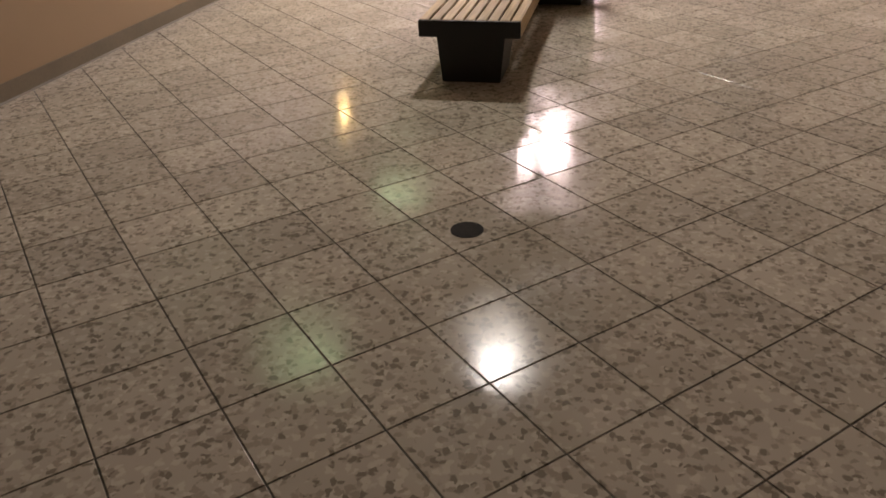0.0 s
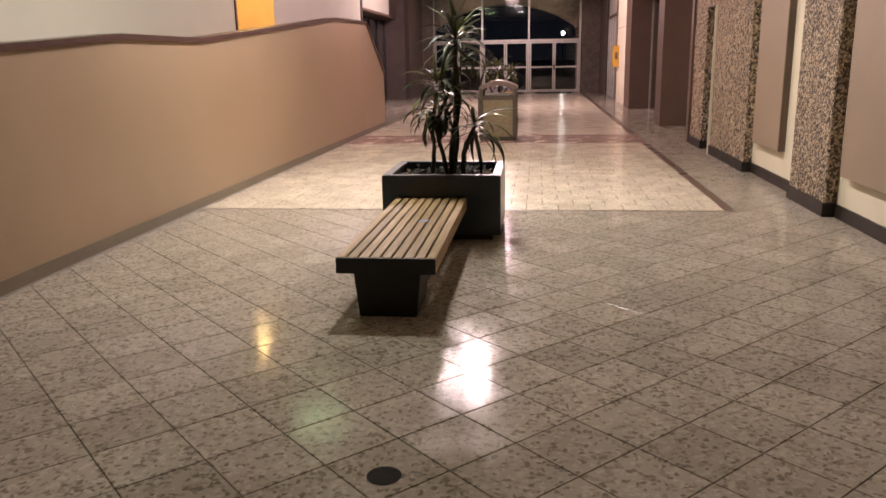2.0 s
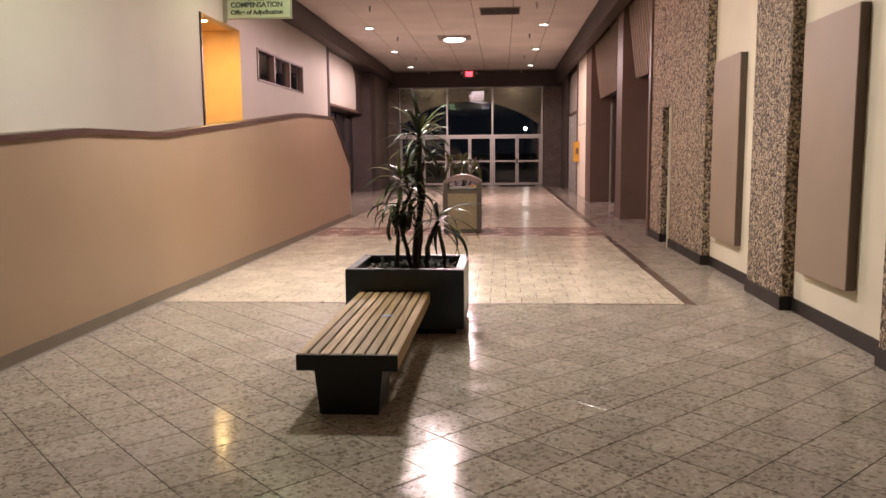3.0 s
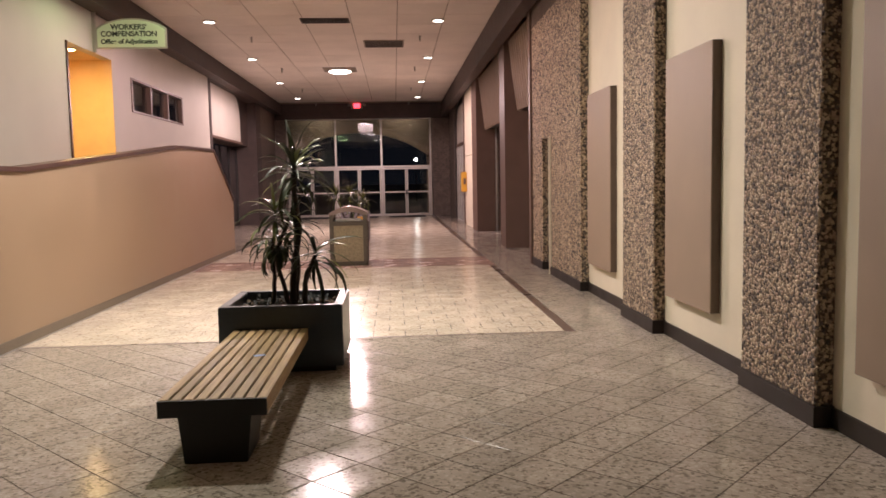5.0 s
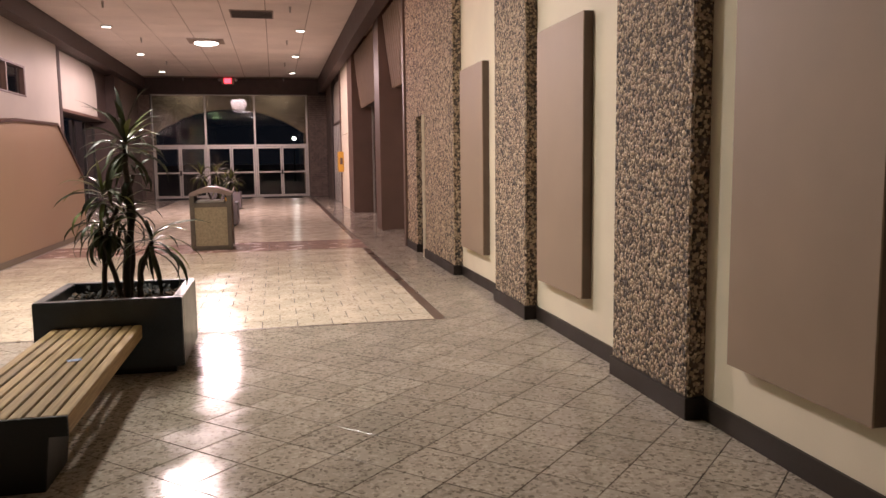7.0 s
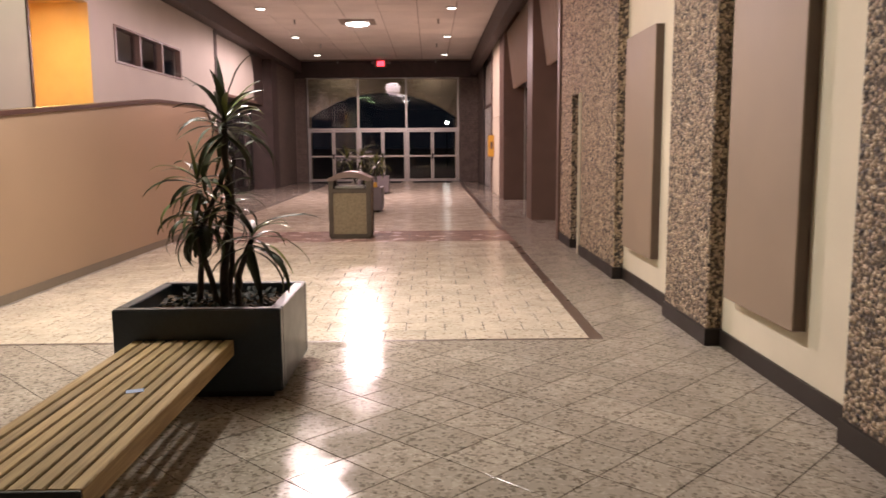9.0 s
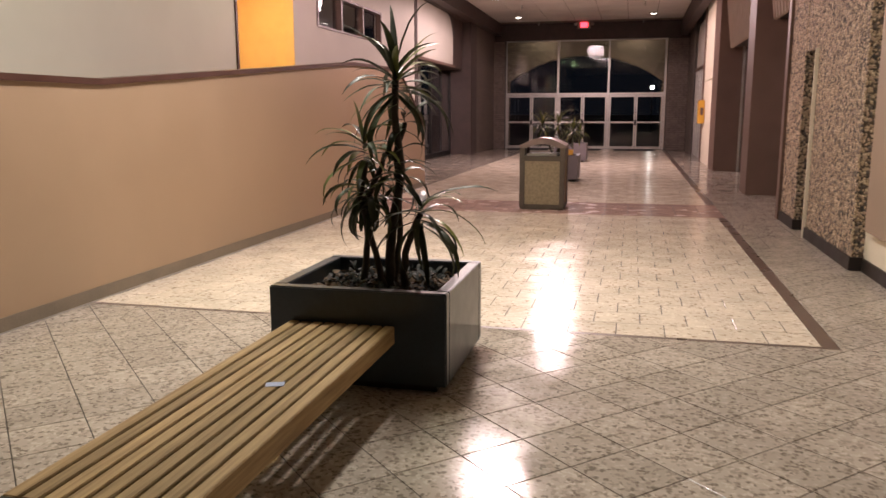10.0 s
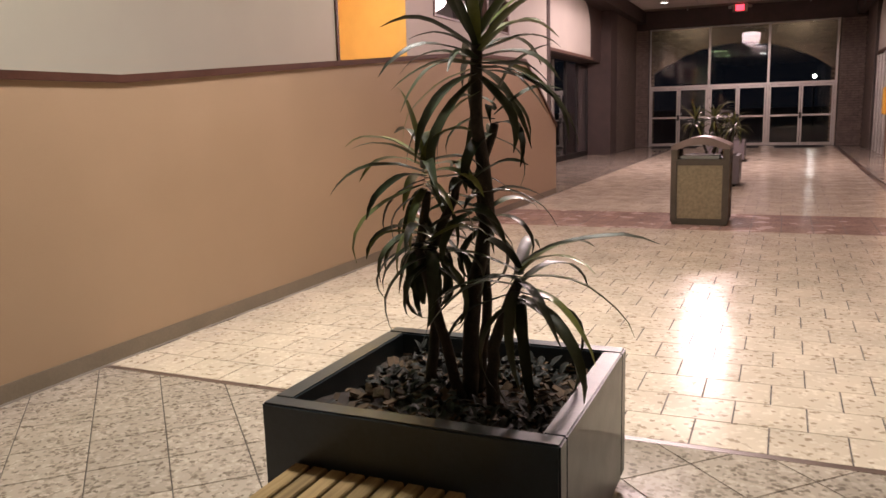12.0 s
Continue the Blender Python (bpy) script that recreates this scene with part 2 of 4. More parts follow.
METAL_DRAIN.node_tree.nodes["Principled BSDF"].inputs["Specular IOR Level"].default_value = 0.1
PINK = mat("pink_petal", (0.6, 0.2, 0.26), 0.6, vary=0.1)


# ---------------------------------------------------------------- mesh helpers
def bm_box(bm, x0, x1, y0, y1, z0, z1, bevel=0.0):
    b = bmesh.new()
    bmesh.ops.create_cube(b, size=1)
    for v in b.verts:
        v.co = Vector(((x0 + x1) / 2 + v.co.x * (x1 - x0), (y0 + y1) / 2 + v.co.y * (y1 - y0), (z0 + z1) / 2 + v.co.z * (z1 - z0)))
    if bevel:
        bmesh.ops.bevel(b, geom=b.edges[:], offset=bevel, segments=2, affect="EDGES")
    tmp = bpy.data.meshes.new("tmp")
    b.to_mesh(tmp)
    b.free()
    bm.from_mesh(tmp)
    bpy.data.meshes.remove(tmp)
    return bm


def box(x0, x1, y0, y1, z0, z1, bevel=0.0):
    return bm_box(bmesh.new(), x0, x1, y0, y1, z0, z1, bevel)


def prism(points, axis, a, b, bevel=0.0):
    """A plane outline drawn out along axis from a to b. Points: (y, z) for x, (x, z) for y, (x, y) for z."""
    bm = bmesh.new()
    put = {"x": lambda p, q: (q, p[0], p[1]), "y": lambda p, q: (p[0], q, p[1]), "z": lambda p, q: (p[0], p[1], q)}[axis]
    f = bm.faces.new([bm.verts.new(put(p, a)) for p in points])
    ext = bmesh.ops.extrude_face_region(bm, geom=[f])
    shift = Vector(put((0, 0), b - a))
    for v in ext["geom"]:
        if isinstance(v, bmesh.types.BMVert):
            v.co += shift
    bmesh.ops.recalc_face_normals(bm, faces=bm.faces[:])
    if bevel:
        bmesh.ops.bevel(bm, geom=bm.edges[:], offset=bevel, segments=2, affect="EDGES")
    return bm


def tube(bm, points, r0, r1, sides=8):
    pts = [Vector(p) for p in points]
    rings = []
    for i, p in enumerate(pts):
        d = (pts[min(i + 1, len(pts) - 1)] - pts[max(i - 1, 0)]).normalized()
        u = d.orthogonal().normalized()
        w = d.cross(u)
        r = r0 + (r1 - r0) * i / (len(pts) - 1)
        rings.append([bm.verts.new(p + (u * math.cos(a) + w * math.sin(a)) * r) for a in [2 * math.pi * k / sides for k in range(sides)]])
    for a, b in zip(rings, rings[1:]):
        for k in range(sides):
            bm.faces.new((a[k], a[(k + 1) % sides], b[(k + 1) % sides], b[k]))
    bm.faces.new(rings[0][::-1])
    bm.faces.new(rings[-1])
    return bm


def disc(x, y, z0, z1, r, sides=40):
    bm = bmesh.new()
    bmesh.ops.create_cone(bm, cap_ends=True, segments=sides, radius1=r, radius2=r, depth=z1 - z0, matrix=Matrix.Translation((x, y, (z0 + z1) / 2)))
    return bm


def part(name, bm, material, parent=None, label="", smooth=False):
    me = bpy.data.meshes.new(name)
    bm.to_mesh(me)
    bm.free()
    me.materials.append(material)
    if smooth:
        me.polygons.foreach_set("use_smooth", [True] * len(me.polygons))
    ob = new(name, me)
    ob.parent = parent
    if label:
        ob["label"] = label
    return ob


def thing(name, label, category, group="", kind="", at=(0, 0, 0)):
    ob = new(name)
    ob.location = at
    ob.empty_display_size = 0.1
    return tagged(ob, label, category, group, kind)


def solid(name, bm, material, label, category, kind="structure", smooth=False):
    return tagged(part(name, bm, material, None, "", smooth), label, category, "", kind)


# ---------------------------------------------------------------- floor base, ceiling, walls
XW, XL, YB, YE = 3.44, -5.8, -10.0, 42.25
ground = solid("ground", box(-400, 400, -300, 900, -0.4, -0.12), ASPHALT, "dark asphalt ground outside at night", "ground")
floor = solid("floor", box(-7.9, 4.6, YB - 0.2, YE + 0.1, -0.11, -0.004), GROUT, "dark grout bed under polished stone floor tiles", "floor")

ceiling_bm = bmesh.new()
bm_box(ceiling_bm, -7.9, 4.6, YB - 0.2, YE + 0.3, CEIL + 0.02, CEIL + 0.2)
ceiling = solid("ceiling", ceiling_bm, CEIL_GRID, "suspended ceiling grid above the corridor", "ceiling")
cb = bmesh.new()
nx, ny = 7, 43
cw, cl = (2.95 + 5.4) / nx, 1.22
for i in range(nx):
    for j in range(ny):
        x0, y0 = -5.4 + i * cw, YB + j * cl
        if y0 + cl > YE + 0.1:
            continue
        bm_box(cb, x0 + 0.012, x0 + cw - 0.012, y0 + 0.012, y0 + cl - 0.012, CEIL, CEIL + 0.018)
solid("ceiling_panels", cb, CEIL_TILE, "off-white mineral fibre ceiling panels in a grid", "ceiling")

# dark beams round the ceiling
solid("beam_west", box(XL, -5.4, YB, YE - 0.2, 5.42, CEIL - 0.004), BEAM, "dark brown boxed beam under the ceiling edge", "beam")
solid("beam_east", box(2.95, 3.25, YB, YE - 0.2, 5.25, CEIL - 0.004), BEAM, "dark brown boxed beam under the ceiling edge", "beam")
solid("beam_north", box(-5.8, 3.9, YE - 0.2, YE + 0.1, 5.17, CEIL - 0.004), BEAM, "dark brown boxed beam above the entrance glazing", "beam")

# unseen back wall behind the start of the walk, dark to cut bounce light
solid("wall_south", box(-7.9, 4.6, YB - 0.25, YB, 0, CEIL), BROWN, "unseen dark brown wall added to limit bounce light", "wall")

# west wall above the ramp with an alcove and a strip window
west = thing("wall_west", "off-white plastered wall above the ramp", "wall", kind="structure")
AY0, AY1, AZ1 = 16.15, 18.55, 4.6
WY0, WY1, WZ0, WZ1 = 19.75, 24.25, 3.57, 4.38
WEND = 27.6
for y0, y1, z0, z1 in ((YB, AY0, 0, CEIL), (AY0, AY1, AZ1, CEIL), (AY0, AY1, 0, 1.5), (AY1, WY0, 0, CEIL), (WY0, WY1, 0, WZ0), (WY0, WY1, WZ1, CEIL), (WY1, WEND, 0, CEIL)):
    part("plaster", box(XL - 0.2, XL, y0, y1, z0, z1), WHITE_WALL, west)
alc = thing("alcove", "ochre-lit doorway alcove in the upper wall", "alcove", kind="structure")
part("side", box(-7.6, XL - 0.2, AY1, AY1 + 0.12, 1.4, AZ1 + 0.2), ORANGE, alc)
part("side", box(-7.6, XL - 0.2, AY0 - 0.12, AY0, 1.4, AZ1 + 0.2), ORANGE, alc)
part("back", box(-7.72, -7.6, AY0 - 0.12, AY1 + 0.12, 1.4, AZ1 + 0.2), ORANGE, alc)
part("soffit", box(-7.6, XL - 0.2, AY0, AY1, AZ1, AZ1 + 0.15), ORANGE, alc)
part("jamb", box(XL - 0.199, XL - 0.004, AY1 - 0.02, AY1 - 0.001, 1.5, AZ1 - 0.001), ORANGE, alc)
part("sill", box(-7.6, XL - 0.2, AY0, AY1, 1.4, 1.5), KICK, alc)
part("trim", box(XL - 0.01, XL + 0.03, AY0 - 0.06, AY0, 1.5, AZ1), CAP, alc, "dark wooden door trim")
dl = thing("recessed_downlight", "small warm recessed downlight in the alcove soffit", "lamp", at=(-6.1, 17.05, 4.6))
part("trim_ring", disc(0, 0, -0.02, -0.003, 0.13), ALU, dl)
part("lens", disc(0, 0, -0.03, -0.021, 0.10), glow("warm_lens", (1.0, 0.6, 0.22), 25), dl)

win = thing("window_1", "dark three-pane strip window in a brown frame", "window", kind="structure")
for z0, z1 in ((WZ0, WZ0 + 0.05), (WZ1 - 0.05, WZ1)):
    part("rail", box(XL - 0.15, XL + 0.025, WY0, WY1, z0, z1, 0.006), BROWN, win)
step = (WY1 - WY0) / 3
for i in range(4):
    yc = WY0 + i * step
    y0 = min(max(yc - 0.05, WY0), WY1 - 0.1)
    part("mullion", box(XL - 0.14, XL + 0.02, y0, y0 + 0.1, WZ0 + 0.05, WZ1 - 0.05, 0.006), BROWN, win)
for i in range(3):
    p = part("pane", box(XL - 0.1, XL - 0.09, WY0 + i * step + 0.05, WY0 + (i + 1) * step - 0.05, WZ0 + 0.05, WZ1 - 0.05), GLASS, win)
solid("office_behind_window", box(XL - 1.2, XL - 0.9, WY0 - 0.5, WY1 + 0.5, 2.6, 5.0), DARK, "near-black board standing in for the unlit room behind the strip window", "backdrop")

# ramp parapet
RX = -3.87
prof = [(YB, 0.75), (6.75, 1.912), (7.97, 2.003), (9.87, 2.008), (16.6, 2.57), (19.42, 2.62), (21.5, 1.41)]
ramp = thing("ramp_parapet", "tan painted parapet wall beside a ramp with a mahogany cap", "parapet", kind="structure")
part("wall_face", prism([(YB, 0)] + prof + [(21.5, 0)], "x", RX - 0.18, RX), TAN, ramp)
capb = bmesh.new()
for (y0, z0), (y1, z1) in zip(prof, prof[1:]):
    d = Vector((0, y1 - y0, z1 - z0)).normalized()
    nrm = Vector((0, -d.z, d.y))
    seg = prism([(y0, z0 - 0.028), (y1, z1 - 0.028), (y1, z1 + 0.028), (y0, z0 + 0.028)], "x", RX - 0.22, RX + 0.03)
    me = bpy.data.meshes.new("tmp")
    seg.to_mesh(me)
    seg.free()
    capb.from_mesh(me)
    bpy.data.meshes.remove(me)
part("cap", capb, CAP, ramp, "dark mahogany handrail cap")
part("skirting", box(RX + 0.002, RX + 0.014, YB, 21.49, 0.012, 0.125), KICK, ramp, "olive brown vinyl skirting")
part("edge_strip", box(RX + 0.002, RX + 0.022, YB, 21.5, 0.0, 0.012), ALU, ramp, "thin shiny metal edge strip")
solid("ramp_floor", prism([(YB, 0.0), (7.9, 0.95), (16.4, 1.45), (19.2, 1.45), (21.3, 0.3), (21.3, 0.0)], "x", XL, RX - 0.18), KICK, "carpeted ramp behind the parapet", "ramp")

# west storefront and far west wall
shop = thing("storefront_west", "dark glazed shopfront with a cream fascia", "shopfront", kind="structure")
part("pilaster", box(-6.9, XL + 0.02, WEND, WEND + 0.3, 0, CEIL), BEAM, shop)
fas = [(28.1, 3.57), (33.7, 3.57)] + [(33.7 - 1.0 * (1 - math.cos(a)), 4.4 + 1.0 * math.sin(a)) for a in [i * math.pi / 16 for i in range(9)]] + [(28.1, 5.4)]
part("fascia", prism(fas, "x", XL - 0.25, XL - 0.15), WHITE_WALL, shop, "cream fascia panel with a rounded corner")
part("fascia_trim", box(XL - 0.28, XL - 0.12, 28.08, 34.0, 3.48, 3.57), BROWN, shop)
part("bulkhead", box(-6.9, XL - 0.28, WEND + 0.3, 36.0, 3.5, CEIL), BEAM, shop)
part("header", box(XL - 0.28, XL, WEND + 0.3, 36.0, 5.41, CEIL - 0.53), BEAM, shop)
for i, yy in enumerate((27.9, 29.5, 31.1, 32.7, 34.3, 35.9)):
    part("mullion", box(-6.67, -6.57, yy, yy + 0.07, 0, 3.4, 0.004), BLACK if i > 2 else ALU, shop)
part("push_bar", box(-6.60, -6.54, 29.6, 31.0, 1.0, 1.06, 0.01), ALU, shop)
part("kick_rail", box(-6.67, -6.57, 27.9, 35.9, 0, 0.18), BLACK, shop)
for i in range(5):
    part("pane", box(-6.63, -6.62, 27.97 + i * 1.6, 29.5 + i * 1.6, 0.18, 3.4), GLASS, shop)
for i in range(7):
    part("blind", box(-6.92, -6.90, 28.6 + i * 0.38, 28.87 + i * 0.38, 0.15, 3.2), BLIND, shop, "pale vertical blind")
solid("shop_interior_west", box(-8.4, -8.2, 26, 37, 0, 4), DARK, "near-black board standing in for an unlit shop interior", "backdrop")
solid("shop_floor_west", box(-8.4, -7.88, 26, 37, -0.11, -0.01), DARK, "shop floor coloured near-black as the room is unlit", "floor")
solid("column_west", box(-7.0, -5.7, 36.0, 37.2, 0, CEIL), BEAM, "dark brown square column", "column")
wfar = solid("wall_west_far", box(-7.0, -5.75, 37.2, YE + 0.1, 0, CEIL), GROUT, "dark brick side wall near the entrance", "wall")

# ---------------------------------------------------------------- east wall
east = thing("wall_east", "cream plastered wall between aggregate piers", "wall", kind="structure")
part("plaster", box(XW, XW + 0.25, YB, 14.0, 0, CEIL), CREAM_WALL, east)
part("skirting", box(XW - 0.02, XW - 0.002, YB, 5.755, 0, 0.145), SKIRT, east, "dark brown skirting board")
part("skirting", box(XW - 0.02, XW - 0.002, 6.955, 9.185, 0, 0.145), SKIRT, east, "dark brown skirting board")
part("skirting", box(XW - 0.02, XW - 0.002, 10.425, 12.655, 0, 0.145), SKIRT, east, "dark brown skirting board")


def pebble_mesh(patches, size, seed):
    """Half-sunk stones scattered close together over upright patches: (origin, along, height, normal)."""
    rng = np.random.default_rng(seed)
    vs, fs, base = [], [], 0
    octa = np.array([(1, 0, 0), (0, 1, 0), (-1, 0, 0), (0, -1, 0), (0, 0, 1), (0.7, 0.7, 0.55), (-0.7, 0.7, 0.55), (-0.7, -0.7, 0.55), (0.7, -0.7, 0.55)])
    tri = np.array([(0, 5, 4), (5, 1, 4), (1, 6, 4), (6, 2, 4), (2, 7, 4), (7, 3, 4), (3, 8, 4), (8, 0, 4), (0, 1, 5), (1, 2, 6), (2, 3, 7), (3, 0, 8)])
    for origin, along, length, z0, z1, nrm in patches:
        nu, nv = int(length / size), int((z1 - z0) / size)
        u, v = np.meshgrid(np.arange(nu), np.arange(nv))
        u = (u.ravel() + 0.5 + rng.uniform(-0.4, 0.4, u.size)) * length / nu
        v = z0 + (v.ravel() + 0.5 + rng.uniform(-0.4, 0.4, v.size)) * (z1 - z0) / nv
        k = u.size
        s = size * rng.uniform(0.50, 0.92, (k, 1))
        asp = rng.uniform(0.65, 1.0, (k, 1))
        ang = rng.uniform(0, 2 * np.pi, (k, 1))
        p = octa[None] * rng.uniform(0.8, 1.15, (k, 9, 1))
        pu, pv, pn = p[:, :, 0] * s, p[:, :, 1] * s * asp, p[:, :, 2] * s * rng.uniform(0.16, 0.38, (k, 1))
        qu, qv = pu * np.cos(ang) - pv * np.sin(ang), pu * np.sin(ang) + pv * np.cos(ang)
        qu = np.clip(u[:, None] + qu, 0, length)
        o, a, n = np.array(origin), np.array(along), np.array(nrm)
        co = o[None, None] + qu[..., None] * a + (pn - 0.002)[..., None] * n
        co[:, :, 2] += v[:, None] + qv
        vs.append(co.reshape(-1, 3))
        fs.append((tri[None] + (base + np.arange(k) * 9)[:, None, None]).reshape(-1, 3))
        base += k * 9
    vs, fs = np.concatenate(vs), np.concatenate(fs)
    me = bpy.data.meshes.new("pebbles")
    me.vertices.add(len(vs))
    me.vertices.foreach_set("co", vs.ravel())
    me.loops.add(fs.size)
    me.loops.foreach_set("vertex_index", fs.ravel().astype(np.int32))
    me.polygons.add(len(fs))
    me.polygons.foreach_set("loop_start", np.arange(0, fs.size, 3, dtype=np.int32))
    me.polygons.foreach_set("use_smooth", np.ones(len(fs), dtype=bool))
    me.update(calc_edges=True)
    me.materials.append(PEBBLE)
    return me


PX = 3.30


def pier(y0, y1, seed, size=0.026):
    p = thing("aggregate_pier", "exposed pebble aggregate pier with a brown base", "pier", "aggregate piers", "structure", at=(PX, y0, 0))
    part("core", box(0.016, 0.4, 0.016, y1 - y0, 0, CEIL), MORTAR, p)
    me = pebble_mesh([((0.016, 0.0, 0), (0, 1, 0), y1 - y0, 0.15, 4.9, (-1, 0, 0)), ((0.0, 0.016, 0), (1, 0, 0), 0.16, 0.15, 4.9, (0, -1, 0))], size, seed)
    st = new("pebble_facing", me)
    st.parent = p
    st["kind"] = "stuff"
    part("base_board", box(-0.012, 0.26, -0.012, y1 - y0 + 0.005, 0, 0.15, 0.004), SKIRT, p, "dark brown base board")
    return p


pier(5.76, 6.95, 1)
pier(9.19, 10.42, 2)
pier(12.66, 15.05, 3, 0.03)
pier(15.82, 16.95, 4, 0.032)
head = thing("pier_lintel", "pebble aggregate lintel over a tall niche", "lintel", kind="structure", at=(PX, 15.05, 0))
part("core", box(0.016, 0.4, 0.0, 0.77, 2.57, CEIL), MORTAR, head)
st = new("pebble_facing", pebble_mesh([((0.016, 0.0, 0), (0, 1, 0), 0.77, 2.57, 4.9, (-1, 0, 0))], 0.032, 5))
st.parent = head
st["kind"] = "stuff"
niche = thing("niche", "tall shadowed niche lined with pebble aggregate", "niche", kind="structure", at=(PX, 15.05, 0))
part("back", box(0.32, 0.4, 0.0, 0.77, 0, 2.57), MORTAR, niche)
part("edge_trim", box(-0.03, 0.05, -0.03, 0.004, 0.0, 2.57), CREAM_WALL, niche, "pale metal edge trim")

for y0, y1 in ((4.17, 5.37), (7.70, 8.94), (11.12, 12.38)):
    p = thing("acoustic_panel", "tall taupe fabric-covered wall panel with a dark edge", "wall panel", "wall panels", at=(3.345, y0, 0.48))
    part("face", box(0, 0.012, 0, y1 - y0, 0, 2.55, 0.003), PANEL, p)
    part("edge_board", box(0.012, 0.094, 0.002, y1 - y0 - 0.002, 0.002, 2.548), PANEL_EDGE, p, "dark brown panel edge")

# shop bays on the east side
bays = thing("shopfront_east", "brown-framed shop bays with corrugated fascias", "shopfront", kind="structure")
part("jamb", box(PX - 0.03, 4.2, 16.95, 17.15, 0, CEIL), BROWN, bays)
part("column", box(PX, 4.1, 20.95, 21.9, 0, CEIL, 0.005), BROWN, bays, "dark brown column")
part("column", box(PX, 4.1, 28.0, 29.6, 0, CEIL, 0.005), BROWN, bays, "dark brown column")


def corrugated(y0, y1, pitch):
    bm = bmesh.new()
    n = int((y1 - y0) / pitch)
    rows = []
    for i in range(n):
        for f, dx in ((0.0, 0.0), (0.4, 0.0), (0.5, 0.08), (0.9, 0.08)):
            y = y0 + (i + f) * pitch
            rows.append([bm.verts.new((PX + 0.12 + dx + lean, y, z)) for z, lean in ((3.55, 0.16), (4.4, 0.05), (5.3, -0.05))])
    for a, b in zip(rows, rows[1:]):
        for k in range(2):
            bm.faces.new((a[k], b[k], b[k + 1], a[k + 1]))
    bmesh.ops.solidify(bm, geom=bm.faces[:], thickness=0.02)
    return bm


part("fascia", corrugated(17.2, 20.9, 0.3), FASCIA, bays, "pale corrugated fascia")
part("fascia", corrugated(21.95, 27.95, 0.3), FASCIA, bays, "pale corrugated fascia")
for y0, y1 in ((17.15, 20.95), (21.9, 28.0)):
    part("soffit", box(3.7, 4.2, y0, y1, 3.6, 3.7), BEAM, bays)
    k = 3
    w = (y1 - y0) / k
    for i in range(k + 1):
        yy = min(max(y0 + i * w - 0.03, y0), y1 - 0.06)
        part("mullion", box(3.96, 4.04, yy, yy + 0.06, 0, 3.6), ALU, bays)
    for i in range(k):
        part("pane", box(3.99, 4.0, y0 + i * w + 0.03, y0 + (i + 1) * w - 0.03, 0, 3.6), GLASS, bays)
part("pilaster", box(PX + 0.04, 3.9, 29.6, 33.0, 0, 2.78, 0.004), CREAM_WALL, bays, "cream painted pilaster")
part("pilaster", box(PX + 0.04, 3.9, 29.6, 33.0, 2.8, CEIL, 0.004), CREAM_WALL, bays, "cream painted pilaster")
part("jamb", box(PX, 3.9, 33.0, 33.25, 0, CEIL), BROWN, bays)
part("header", box(PX + 0.1, 3.9, 33.25, 38.3, 3.4, 3.5), BROWN, bays)
fe = [(33.3, 3.5), (38.2, 3.5)] + [(38.2 - 0.9 * (1 - math.cos(a)), 4.3 + 0.9 * math.sin(a)) for a in [i * math.pi / 16 for i in range(9)]]
fe += [(34.2 - 0.9 * math.sin(a), 4.3 + 0.9 * math.cos(a)) for a in [i * math.pi / 16 for i in range(9)]]
part("fascia", prism(fe, "x", PX + 0.14, PX + 0.22), WHITE_WALL, bays, "cream fascia panel with rounded corners")
part("surround", box(PX + 0.23, PX + 0.4, 33.25, 38.3, 3.5, CEIL), BEAM, bays)
for i in range(6):
    part("mullion", box(3.42, 3.52, 33.3 + i * 0.97, 33.37 + i * 0.97, 0, 3.4), ALU, bays)
for i in range(5):
    part("pane", box(3.46, 3.47, 33.37 + i * 0.97, 34.27 + i * 0.97, 0, 3.4), GLASS, bays)
for i in range(12):
    part("blind", box(3.62, 3.64, 33.35 + i * 0.4, 33.65 + i * 0.4, 0.05, 3.35), BLIND, bays, "pale vertical blind")
solid("shop_interior_east", box(5.4, 5.6, 16, 40, 0, CEIL), DARK, "near-black board standing in for an unlit shop interior", "backdrop")
solid("shop_floor_east", box(4.58, 5.6, 16, 40, -0.11, -0.01), DARK, "shop floor coloured near-black as the room is unlit", "floor")
solid("wall_north_east", box(2.42, 4.6, 38.9 + 2.9, YE + 0.1, 0, 5.165), GROUT, "dark brick pier beside the entrance", "wall")
solid("wall_east_far", box(PX + 0.05, 4.6, 38.3, 41.8, 0, CEIL), GROUT, "dark brick side wall near the entrance", "wall")
solid("wall_north_west", box(-5.75, -5.2, 41.8, YE + 0.1, 0, 5.165), GROUT, "dark brick pier beside the entrance", "wall")
box_y = thing("alarm_box", "yellow wall-mounted notice box beside the shopfront", "box", at=(PX - 0.16, 32.2, 1.35))
part("body", box(0, 0.2, 0, 0.6, 0, 0.8, 0.02), YELLOW, box_y)
part("mark", box(0.05, 0.15, -0.008, -0.002, 0.3, 0.55), BROWN, box_y, "unreadable dark mark")

